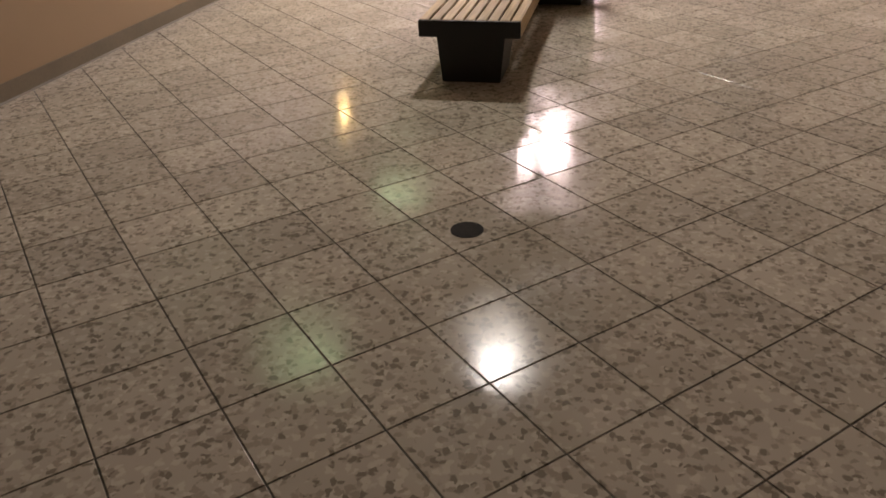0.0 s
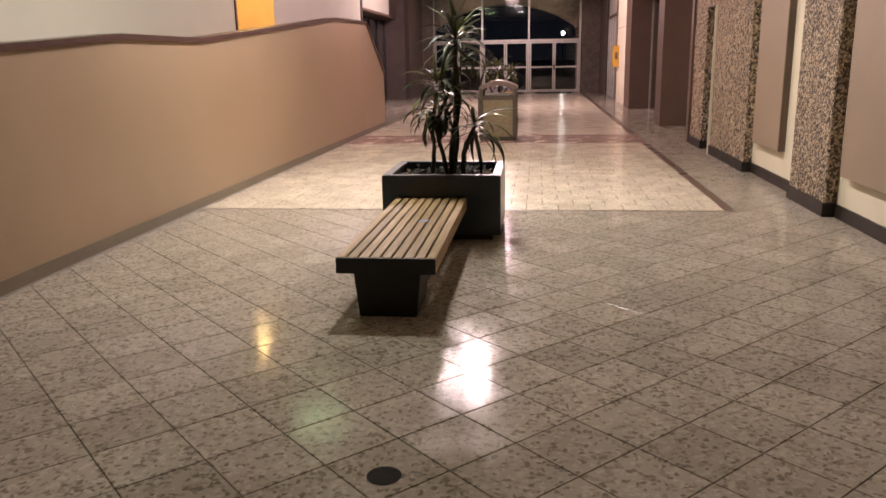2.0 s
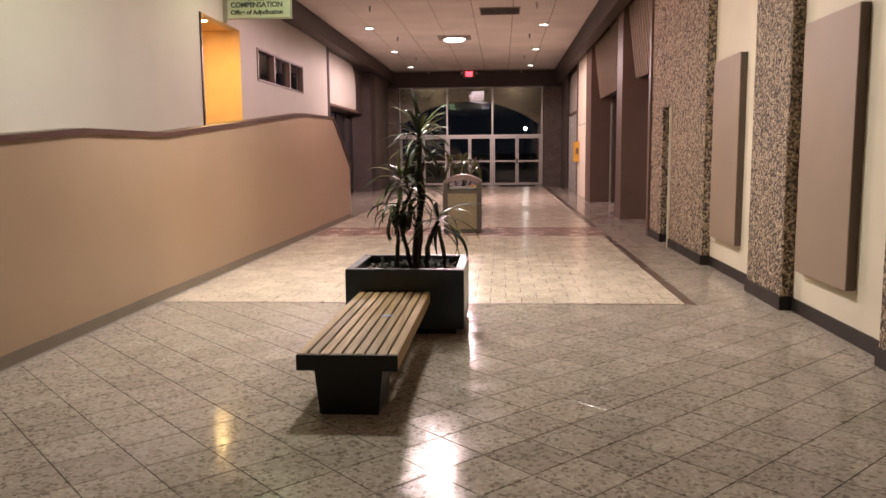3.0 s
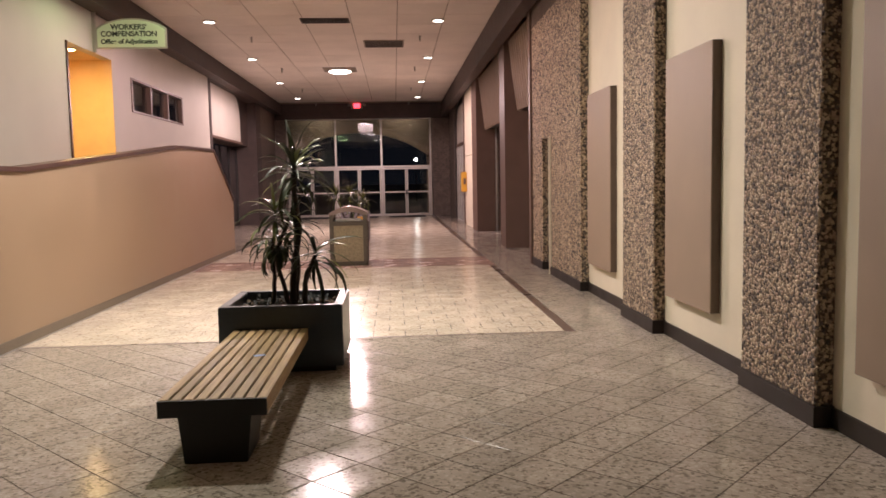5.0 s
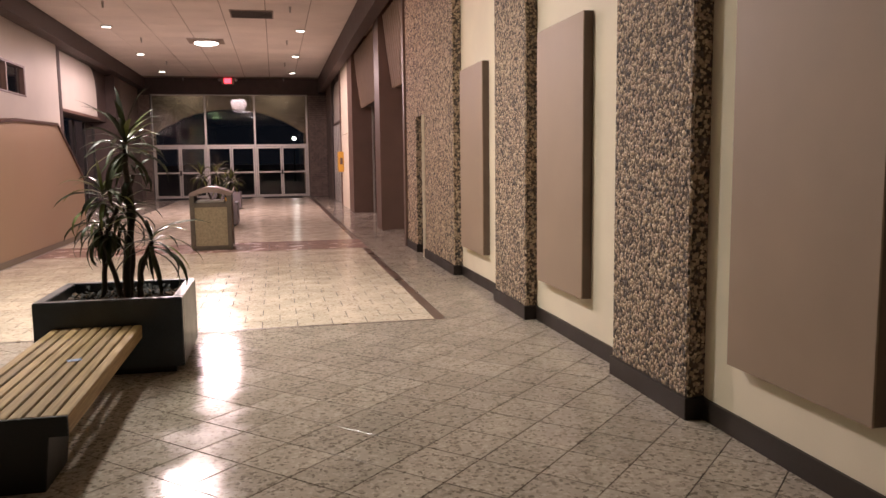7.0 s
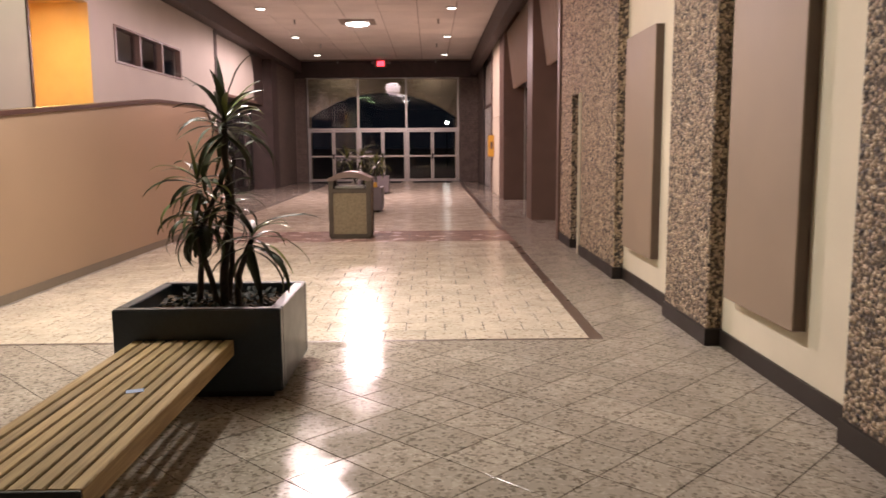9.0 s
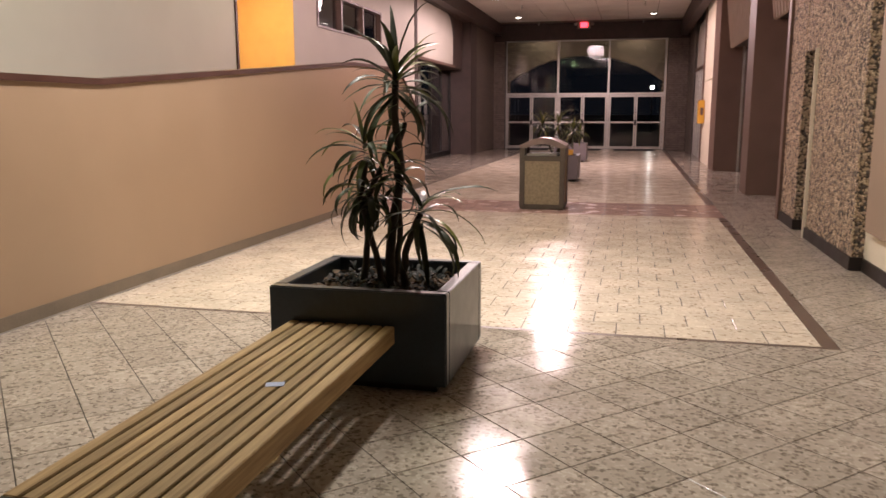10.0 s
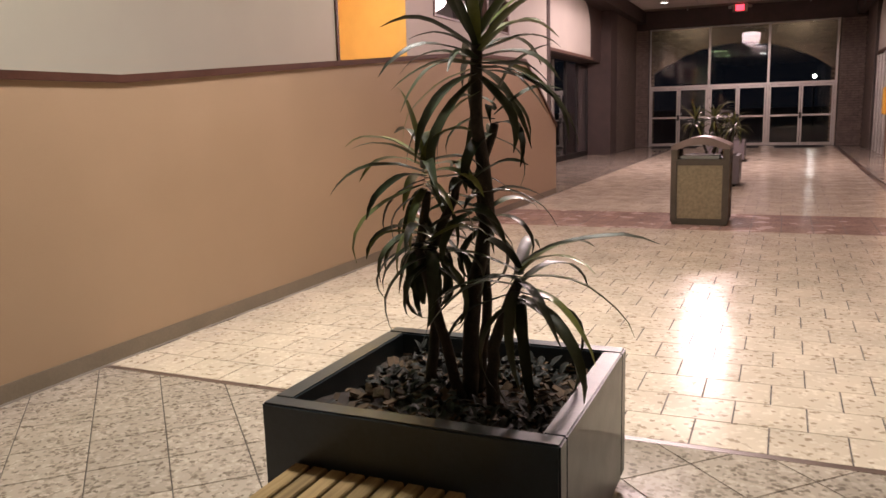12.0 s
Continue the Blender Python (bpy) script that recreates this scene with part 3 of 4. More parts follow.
# ---------------------------------------------------------------- entrance glazing and porch
ent = thing("entrance_glazing", "aluminium framed glass entrance with three pairs of doors", "entrance", kind="structure")
GY = YE
for x in (-5.2, -2.66, -0.26, 2.34):
    part("mullion", box(x - 0.045, x + 0.045, GY - 0.06, GY + 0.08, 0, 5.17, 0.006), ALU, ent)
part("transom", box(-5.2, 2.34, GY - 0.05, GY + 0.07, 2.58, 2.68, 0.006), ALU, ent)
part("head_rail", box(-5.2, 2.34, GY - 0.05, GY + 0.07, 5.11, 5.17, 0.006), ALU, ent)
for x0, x1 in ((-5.2, -2.66), (-2.66, -0.26), (-0.26, 2.34)):
    part("pane", box(x0 + 0.045, x1 - 0.045, GY, GY + 0.01, 2.68, 5.11), GLASS, ent)
    mid = (x0 + x1) / 2
    for a, b in ((x0 + 0.06, mid - 0.01), (mid + 0.01, x1 - 0.06)):
        d = part("door_leaf", box(a, b, GY - 0.02, GY + 0.03, 0.02, 0.14), ALU, ent)
        part("stile", box(a, a + 0.07, GY - 0.02, GY + 0.03, 0.141, 2.569), ALU, d)
        part("stile", box(b - 0.07, b, GY - 0.02, GY + 0.03, 0.141, 2.569), ALU, d)
        part("top_rail", box(a + 0.071, b - 0.071, GY - 0.02, GY + 0.03, 2.48, 2.569), ALU, d)
        part("push_bar", box(a + 0.071, b - 0.071, GY - 0.05, GY + 0.02, 1.24, 1.32, 0.01), ALU, d)
        part("glass", box(a + 0.071, b - 0.071, GY + 0.001, GY + 0.009, 0.141, 2.479), GLASS, d)
    part("handle", box(mid - 0.05, mid + 0.05, GY - 0.09, GY - 0.051, 1.14, 1.4, 0.01), BLACK, ent, "dark latch case")
    rug = tagged(part("door_mat", box(mid - 0.95, mid + 0.95, GY - 1.7, GY - 0.2, 0.001, 0.018, 0.006), MATTING), "dark ribbed rubber entrance mat", "mat", "entrance mats")

# brick porch wall with an arch
arch_x, hw, spring, apex = -1.6, 3.88, 3.32, 4.62
ARCH_R = (hw * hw + (apex - spring) ** 2) / (2 * (apex - spring))
ARCH_A = math.asin(hw / ARCH_R)


def arch_point(f, grow=0.0):
    """A point of the segmental arch, f from 0 at the east springing to 1 at the west one."""
    a = ARCH_A * (1 - 2 * f)
    return (arch_x + (ARCH_R + grow) * math.sin(a), apex - ARCH_R + (ARCH_R + grow) * math.cos(a))


porch = thing("porch_wall", "buff brick porch wall with a wide arch", "wall", kind="structure")
pb = bmesh.new()
rng = random.Random(5)
rows = 70
for r in range(rows):
    z0 = r * 0.1
    x = -7.5 - (r % 2) * 0.15
    while x < 4.8:
        xc, zc = x + 0.14, z0 + 0.05
        inside = abs(xc - arch_x) < hw and zc < apex - ARCH_R + math.sqrt(ARCH_R ** 2 - (xc - arch_x) ** 2)
        if not inside:
            dy = rng.uniform(0, 0.012)
            v = [pb.verts.new(c) for c in ((x, 45 - dy, z0), (x + 0.285, 45 - dy, z0), (x + 0.285, 45 - dy, z0 + 0.088), (x, 45 - dy, z0 + 0.088), (x, 45.05, z0), (x + 0.285, 45.05, z0), (x + 0.285, 45.05, z0 + 0.088), (x, 45.05, z0 + 0.088))]
            for q in ((0, 1, 2, 3), (1, 5, 6, 2), (3, 2, 6, 7), (0, 3, 7, 4), (0, 4, 5, 1)):
                pb.faces.new([v[k] for k in q])
        x += 0.3
ob = part("brickwork", pb, BRICK_OUT, porch)
ob["kind"] = "stuff"
ring = [arch_point(i / 40) for i in range(41)]
outer = [(arch_x + hw, 0), (4.9, 0), (4.9, 7.0), (-7.8, 7.0), (-7.8, 0), (arch_x - hw, 0)] + ring[::-1]
band = ring + [arch_point(1 - i / 40, 0.3) for i in range(41)]
part("arch_course", prism(band, "y", 44.97, 45.3), BRICK_OUT, porch, "buff brick arch course")
part("mortar", prism(outer, "y", 45.02, 45.5), MORTAR, porch)
solid("porch_roof", box(-7.8, 4.9, YE + 0.3, 45.5, 6.3, 6.5), BEAM, "dark porch soffit", "roof")
solid("porch_floor", box(-7.8, 4.9, YE + 0.11, 46.5, -0.115, -0.03), GROUT, "dark porch paving", "pavement")
lampo = thing("street_lamp", "distant white street lamp glowing at night", "street lamp", at=(2.6, 80, -0.12))
part("pole", tube(bmesh.new(), [(0, 0, 0), (0, 0, 4.0)], 0.07, 0.05), BLACK, lampo)
gb = bmesh.new()
bmesh.ops.create_icosphere(gb, subdivisions=3, radius=0.17, matrix=Matrix.Translation((0, 0, 4.2)))
part("globe", gb, glow("street_glow", (1, 0.98, 0.92), 40), lampo, smooth=True)

# ---------------------------------------------------------------- ceiling fittings
for lx, ly, watts, colour, drop in LAMPS:
    lamp = thing("ceiling_lamp", "round flush ceiling lamp with a glowing lens", "ceiling lamp", "ceiling lamps", at=(lx, ly, CEIL))
    part("frame_plate", box(-0.6, 0.6, -0.6, 0.6, -0.012, -0.001), CEIL_GRID, lamp)
    part("rim", disc(0, 0, -0.07, -0.013, 0.42), ALU, lamp)
    dome = bmesh.new()
    bmesh.ops.create_uvsphere(dome, u_segments=28, v_segments=14, radius=1, matrix=Matrix.Translation((0, 0, -0.06)) @ Matrix.Diagonal((0.40, 0.40, 0.085, 1)))
    part("lens", dome, glow("lamp_lens", tuple(0.5 + 0.5 * c for c in colour), 52 if ly < 10 else 12 if ly < 20 else 26), lamp, smooth=True)
tube_l = thing("ramp_ceiling_lamp", "greenish round lamp over the ramp", "ceiling lamp", at=(-4.35, 9.6, CEIL))
part("rim", disc(0, 0, -0.06, -0.001, 0.33), ALU, tube_l)
part("lens", disc(0, 0, -0.10, -0.061, 0.3), glow("green_lens", (0.62, 1.0, 0.4), 2), tube_l)
SPOT = glow("spot_lens", (1.0, 0.9, 0.8), 5)
for sx in (-4.2, 1.62):
    for sy in (15.1, 21.1, 27.1, 33.3, 39.2):
        sp = thing("recessed_spot", "small round recessed ceiling spotlight", "spotlight", "recessed spots", at=(sx, sy, CEIL))
        part("ring", disc(0, 0, -0.03, -0.001, 0.17, 24), ALU, sp)
        part("lens", disc(0, 0, -0.04, -0.031, 0.13, 24), SPOT, sp)
        kk = tagged(part("sprinkler", tube(bmesh.new(), [(sx * 0.82 - 0.1, sy + 2.2, CEIL), (sx * 0.82 - 0.1, sy + 2.2, CEIL - 0.16)], 0.035, 0.02), ALU), "small hanging sprinkler head", "sprinkler", "sprinklers")
v = thing("ceiling_vent", "dark slotted ceiling vent", "vent", at=(-1.28, 21.1, CEIL))
part("frame", box(-0.62, 0.62, -0.3, 0.3, -0.02, -0.001, 0.004), BEAM, v)
for i in range(5):
    part("slat", box(-0.58, 0.58, -0.24 + i * 0.1, -0.19 + i * 0.1, -0.035, -0.0205), BLACK, v)
v = thing("ceiling_vent", "grey return-air ceiling grille", "vent", at=(0.18, 24.5, CEIL))
part("frame", box(-0.6, 0.6, -0.6, 0.6, -0.02, -0.001, 0.004), CEIL_GRID, v)
for i in range(8):
    part("slat", box(-0.56, 0.56, -0.52 + i * 0.13, -0.44 + i * 0.13, -0.035, -0.0205), GROUT, v)

ex = thing("exit_sign", "small red glowing exit sign above the doors", "exit sign", at=(-1.46, 41.7, 5.62))
part("case", box(-0.3, 0.3, -0.04, 0.04, 0, 0.34, 0.01), CEIL_GRID, ex)
part("face", box(-0.17, 0.17, -0.052, -0.041, 0.05, 0.29), glow("exit_red", (1.0, 0.03, 0.06), 4), ex)
part("lamp_head", disc(-0.4, 0, 0.16, 0.26, 0.07, 16), ALU, ex)
part("lamp_head", disc(0.4, 0, 0.16, 0.26, 0.07, 16), ALU, ex)
part("bracket", box(-0.4, 0.4, -0.02, 0.02, 0.26, 0.29), ALU, ex)
part("mount", box(-0.04, 0.04, -0.02, 0.35, 0.14, 0.2), ALU, ex)

# hanging office sign
sg = thing("office_sign", "pale green arched office sign with dark lettering", "sign", at=(-5.78, 17.5, 4.7))
SW = 1.46
out = [(0.08, 0.0), (SW, 0.0), (SW, 0.36)] + [(0.08 + (SW - 0.08) * (1 - i / 12), 0.36 + 0.2 * math.sin(math.pi * i / 12) ** 0.7) for i in range(1, 12)] + [(0.08, 0.36)]
part("board", prism(out, "y", 0, 0.06), SIGN, sg)
rim = [(x + (0.03 if x > 0.7 else -0.03), z + (0.03 if z > 0.2 else -0.03)) for x, z in out]
part("rim", prism(rim, "y", 0.012, 0.072), ALU, sg)
part("bracket", box(-0.02, 0.05, 0.0, 0.06, -0.1, 0.75), ALU, sg)


def words(text, x, z, size, parent):
    c = bpy.data.curves.new("lettering", "FONT")
    c.body, c.size, c.align_x, c.extrude, c.offset = text, size, "CENTER", 0.003, 0.004
    tmp = bpy.data.objects.new("tmp", c)
    scene.collection.objects.link(tmp)
    me = bpy.data.meshes.new_from_object(tmp.evaluated_get(bpy.context.evaluated_depsgraph_get()))
    bpy.data.objects.remove(tmp)
    me.materials.clear()
    me.materials.append(INK)
    ob = new("lettering", me)
    ob.parent = parent
    ob.matrix_basis = pose(x, -0.005, z, 90, 0, 0)
    return ob


words("WORKERS'", 0.73, 0.36, 0.15, sg)
words("COMPENSATION", 0.73, 0.22, 0.15, sg)
words("Office of Adjudication", 0.73, 0.07, 0.13, sg)

# ---------------------------------------------------------------- bench
BX0, BX1, BY0, BY1, BZ = -1.13, -0.445, 5.48, 7.855, 0.43
bench = thing("bench", "slatted brown wooden bench on a black pedestal fixed to the planter", "bench", at=((BX0 + BX1) / 2, BY0, 0))
ox, oy = (BX0 + BX1) / 2, BY0
hwid = (BX1 - BX0) / 2
nsl = 9
gap = 0.014
sw = (2 * hwid - gap * (nsl - 1)) / nsl
for i in range(nsl):
    x0 = -hwid + i * (sw + gap)
    edge = i in (0, nsl - 1)
    part("slat", box(x0, x0 + sw, 0.022, BY1 - BY0, BZ - (0.11 if edge else 0.045), BZ, 0.004), SLAT, bench)
part("end_board", box(-hwid, hwid, 0.0, 0.02, BZ - 0.112, BZ - 0.002, 0.003), BLACK, bench, "dark end board")
for yy in (0.3, 1.2, 2.1):
    part("cross_bar", box(-hwid + sw + 0.004, hwid - sw - 0.004, yy, yy + 0.08, BZ - 0.1, BZ - 0.047), BLACK, bench)
part("pedestal", prism([(-0.2, 0.0), (0.2, 0.0), (0.235, BZ - 0.101), (-0.235, BZ - 0.101)], "y", 0.05, 0.5, 0.004), BLACK, bench, "black tapered pedestal")
card = tagged(part("card", box(-0.045, 0.045, -0.03, 0.03, 0, 0.002), PAPER), "small printed blue and white card on the bench", "card")
card.matrix_basis = pose(-0.70, 6.73, BZ + 0.001, 0, 0, 20)


# ---------------------------------------------------------------- planter and plants
def planter(x0, y0, w, d, h, material, label):
    p = thing("planter", label, "planter", "square planters", at=(x0, y0, 0))
    t = 0.085
    part("plinth", box(0.08, w - 0.08, 0.08, d - 0.08, 0, 0.06), BLACK, p)
    part("wall", box(0, w, 0, t, 0.06, h, 0.008), material, p)
    part("wall", box(0, w, d - t, d, 0.06, h, 0.008), material, p)
    part("wall", box(0, t, t, d - t, 0.06, h - 0.001, 0.006), material, p)
    part("wall", box(w - t, w, t, d - t, 0.06, h - 0.001, 0.006), material, p)
    part("bottom", box(t, w - t, t, d - t, 0.06, 0.1), BLACK, p)
    sb = bmesh.new()
    bmesh.ops.create_grid(sb, x_segments=24, y_segments=24, size=0.5)
    for q in sb.verts:
        q.co = Vector((t + (q.co.x + 0.5) * (w - 2 * t), t + (q.co.y + 0.5) * (d - 2 * t), h - 0.11 + 0.07 * noise.noise(Vector((q.co.x * 4 + x0, q.co.y * 4 + y0, 0)))))
    part("soil", sb, SOIL, p, "dark potting soil", smooth=True)
    return p


PX0, PY0, PW, PD, PH = -1.272, 7.86, 1.152, 1.12, 0.645
planter(PX0, PY0, PW, PD, PH, PLANTER, "large square glossy black planter box")


def leaf(bm, base, azim, rise, length, width, droop, rng):
    """A strap leaf: folded along its midrib, arching over and tapering to a point."""
    n = 8
    d = Vector((math.cos(azim), math.sin(azim), 0))
    side0 = Vector((-math.sin(azim), math.cos(azim), 0))
    p = Vector(base)
    ang = rise
    rows = []
    twist = rng.uniform(-0.7, 0.7)
    kink = rng.uniform(-0.35, 0.35)
    for i in range(n + 1):
        f = i / n
        w = width * (0.55 + 1.6 * f - 2.1 * f * f) if f < 0.95 else width * 0.05
        w = max(w, width * 0.06)
        up = d * -math.sin(ang) + Vector((0, 0, math.cos(ang)))
        s = side0 * math.cos(twist * f) + up * math.sin(twist * f)
        rows.append((bm.verts.new(p - s * w * 0.5 + up * w * 0.18), bm.verts.new(p), bm.verts.new(p + s * w * 0.5 + up * w * 0.18)))
        p = p + (d * math.cos(ang) + Vector((0, 0, math.sin(ang)))) * (length / n) + side0 * kink * length / n * f
        ang -= droop / n * (0.5 + 1.1 * f) + rng.uniform(-0.13, 0.13)
    for a, b in zip(rows, rows[1:]):
        bm.faces.new((a[0], a[1], b[1], b[0]))
        bm.faces.new((a[1], a[2], b[2], b[1]))


def rosette(bm, light, at, n, length, width, rng, up, young, hang):
    for i in range(n):
        f = i / n
        az = i * 2.39996 + rng.uniform(-0.3, 0.3)
        rise = up - (up + 0.6) * f + rng.uniform(-0.25, 0.25)
        k = length * rng.uniform(0.6, 1.06)
        tgt = light if rng.random() < young * (1.6 - f) else bm
        leaf(tgt, Vector(at) + Vector((0, 0, 0.05 - 0.16 * f)), az, rise, k, width * rng.uniform(0.75, 1.25), hang * (0.55 + 0.6 * f) * rng.uniform(0.8, 1.2), rng)


def dracaena(at, stems, heads, label, seed, leaves=26):
    rng = random.Random(seed)
    p = thing("dracaena_plant", label, "plant", at=at)
    for pts, r0, r1 in stems:
        fine = []
        for a, b in zip(pts, pts[1:]):
            for k in range(4):
                f = k / 4
                fine.append(tuple(a[c] + (b[c] - a[c]) * f + rng.uniform(-0.007, 0.007) for c in range(3)))
        fine.append(pts[-1])
        part("stem", tube(bmesh.new(), fine, r0, r1, 9), TRUNK, p, smooth=True)
    for pos, n, length, young, up, hang in heads:
        bm, lt = bmesh.new(), bmesh.new()
        rosette(bm, lt, pos, n, length, 0.048, rng, up, young, hang)
        crown = part("leaf_head", bm, LEAF, p, "dark green arching strap leaves", smooth=True)
        if len(lt.verts):
            part("young_leaves", lt, LEAF_LIGHT, crown, "pale green young leaves", smooth=True)
    return p


dracaena((-0.65, 8.42, 0.55),
         [([(0, 0, 0), (0.02, 0.0, 0.4), (0.09, 0.02, 0.75), (0.05, 0, 1.1), (0.06, 0, 1.40)], 0.036, 0.022),
          ([(0.02, 0.03, 0), (0.06, 0.06, 0.4), (0.04, 0.05, 0.9), (0.09, 0.1, 1.1)], 0.022, 0.017),
          ([(-0.02, -0.03, 0), (-0.10, -0.06, 0.3), (-0.17, -0.08, 0.62), (-0.12, -0.1, 0.85)], 0.024, 0.017),
          ([(0.13, -0.08, 0), (0.14, -0.10, 0.25), (0.25, -0.10, 0.52)], 0.028, 0.02),
          ([(-0.2, 0.06, 0), (-0.19, 0.1, 0.3), (-0.2, 0.08, 0.6)], 0.026, 0.018),
          ([(-0.12, -0.1, 0.6), (-0.02, -0.06, 0.82), (0.03, -0.05, 1.0)], 0.02, 0.014)],
         [((0.06, 0, 1.38), 42, 0.56, 0.22, 1.2, 1.4), ((0.09, 0.1, 1.14), 9, 0.36, 0.1, 0.9, 2.2), ((-0.13, -0.1, 0.95), 26, 0.42, 0.5, 1.0, 1.8), ((0.25, -0.10, 0.53), 24, 0.56, 0.12, 0.8, 1.9),
          ((-0.2, 0.06, 0.64), 27, 0.40, 0.05, 0.5, 2.8), ((-0.1, -0.12, 0.66), 18, 0.40, 0.05, 0.6, 2.6), ((0.05, 0.14, 0.76), 9, 0.40, 0.08, 0.8, 2.2), ((0.05, -0.05, 0.84), 9, 0.40, 0.1, 0.8, 2.0)],
         "tall dracaena with bare canes and drooping dark strap leaves", 3)

rng = random.Random(9)
gc = bmesh.new()
for i in range(900):
    x, y = rng.uniform(-1.12, -0.26), rng.uniform(7.98, 8.85)
    if noise.noise(Vector((x * 3, y * 3, 4))) < 0.02:
        continue
    leaf(gc, (x, y, PH - 0.12 + rng.uniform(0, 0.07)), rng.uniform(0, 6.28), rng.uniform(0.1, 1.2), rng.uniform(0.04, 0.075), 0.034, rng.uniform(0.5, 1.5), rng)
tagged(part("groundcover", gc, COVER), "dark low groundcover leaves in the planter", "groundcover", kind="stuff")
ch = bmesh.new()
for i in range(420):
    x, y = rng.uniform(-1.15, -0.24), rng.uniform(7.97, 8.87)
    s = rng.uniform(0.012, 0.035)
    q = bmesh.ops.create_cube(ch, size=1)["verts"]
    m = pose(x, y, PH - 0.115 + rng.uniform(0, 0.05), rng.uniform(-40, 40), rng.uniform(-40, 40), rng.uniform(0, 360)) @ Matrix.Diagonal((s * 1.7, s, s * 0.3, 1))
    for w in q:
        w.co = m @ w.co
tagged(part("bark_chips", ch, BARK), "brown bark chips scattered on the soil", "mulch", kind="stuff")
fl = tagged(part("fallen_petal", disc(-0.72, 8.72, PH - 0.05, PH - 0.035, 0.018, 9), PINK), "small pink petal among the leaves", "petal")

# far planters
planter(-1.5, 23.4, 1.12, 1.12, 0.66, PLANTER_FAR, "square grey planter box further along the corridor")
dracaena((-0.95, 23.95, 0.56), [([(0, 0, 0), (0.05, 0, 0.5), (0.0, 0, 0.9)], 0.04, 0.025), ([(0.1, 0.1, 0), (0.3, 0.1, 0.4), (0.4, 0.1, 0.7)], 0.03, 0.02), ([(-0.1, 0, 0), (-0.3, 0, 0.6), (-0.4, 0, 0.8)], 0.03, 0.02)],
         [((0, 0, 0.9), 30, 0.6, 0.4, 1.3, 1.8), ((0.4, 0.1, 0.72), 30, 0.55, 0.3, 1.2, 2.0), ((-0.4, 0, 0.85), 30, 0.6, 0.5, 1.3, 1.6), ((0.1, -0.2, 0.4), 24, 0.5, 0.3, 1.0, 2.2)], "bushy green plant in the grey planter", 8)
planter(-1.76, 31.6, 1.12, 1.12, 0.66, PLANTER_FAR, "square grey planter box near the entrance")
dracaena((-1.2, 32.15, 0.56), [([(0, 0, 0), (0.05, 0, 0.4), (0.0, 0, 0.6)], 0.04, 0.025), ([(0.1, 0.1, 0), (0.25, 0.1, 0.3), (0.3, 0.1, 0.5)], 0.03, 0.02)],
         [((0, 0, 0.6), 28, 0.55, 0.3, 1.2, 2.0), ((0.3, 0.1, 0.5), 28, 0.5, 0.3, 1.2, 2.0)], "bushy green plant in a planter near the entrance", 11)
tg = tagged(part("plant_tag", box(-0.72, -0.52, 23.6, 23.63, 0.66, 0.80, 0.004), YELLOW), "small yellow tag standing in the planter rim", "tag")

# ---------------------------------------------------------------- litter bin
lb = thing("litter_bin", "square stone-panelled litter bin with a curved lid", "litter bin", at=(-0.62, 17.8, 0))
w2, dep = 0.405, 0.37
for sx in (-1, 1):
    for sy in (-1, 1):
        x, y = sx * (w2 - 0.045), sy * (dep - 0.045)
        part("corner_post", box(x - 0.045, x + 0.045, y - 0.045, y + 0.045, 0.03, 1.12, 0.012), BIN_FRAME, lb)
part("base", box(-w2 + 0.02, w2 - 0.02, -dep + 0.02, dep - 0.02, 0, 0.09, 0.008), BIN_FRAME, lb)
part("top_band", box(-w2 + 0.01, w2 - 0.01, -dep + 0.01, dep - 0.01, 0.87, 0.96, 0.008), BIN_FRAME, lb)
part("liner", box(-w2 + 0.06, w2 - 0.06, -dep + 0.06, dep - 0.06, 0.09, 0.87), BLACK, lb)
for a, b, c, d in ((-w2 + 0.09, w2 - 0.09, -dep + 0.02, -dep + 0.05), (-w2 + 0.09, w2 - 0.09, dep - 0.05, dep - 0.02), (-w2 + 0.02, -w2 + 0.05, -dep + 0.09, dep - 0.09), (w2 - 0.05, w2 - 0.02, -dep + 0.09, dep - 0.09)):
    part("stone_panel", box(a, b, c, d, 0.09, 0.87, 0.006), BIN_PANEL, lb, "rough tan stone panel")
lid = [(-w2 - 0.005, 1.1)] + [(-w2 - 0.005 + (2 * w2 + 0.01) * i / 14, 1.15 + 0.13 * math.sin(math.pi * i / 14)) for i in range(15)] + [(w2 + 0.005, 1.1)]
inner = [(w2 - 0.09, 1.1)] + [(w2 - 0.09 - (2 * w2 - 0.18) * i / 10, 1.1 + 0.07 * math.sin(math.pi * i / 10)) for i in range(1, 10)] + [(-w2 + 0.09, 1.1)]
part("lid", prism(lid + inner, "y", -dep - 0.005, dep + 0.005), BIN_LID, lb, "pinkish grey curved lid")
part("side_cheek", box(-w2 + 0.005, -w2 + 0.05, -dep + 0.09, dep - 0.09, 0.96, 1.1), BIN_FRAME, lb)
part("side_cheek", box(w2 - 0.05, w2 - 0.005, -dep + 0.09, dep - 0.09, 0.96, 1.1), BIN_FRAME, lb)
part("bag_edge", box(-w2 + 0.12, w2 - 0.15, -dep + 0.1, dep - 0.1, 0.961, 1.0, 0.01), BLIND, lb, "pale liner bag edge")

# floor plate
dr = tagged(part("floor_drain", disc(-0.41, 3.43, 0.0005, 0.003, 0.075), METAL_DRAIN), "small round dark floor plate set in the tiles", "floor plate")

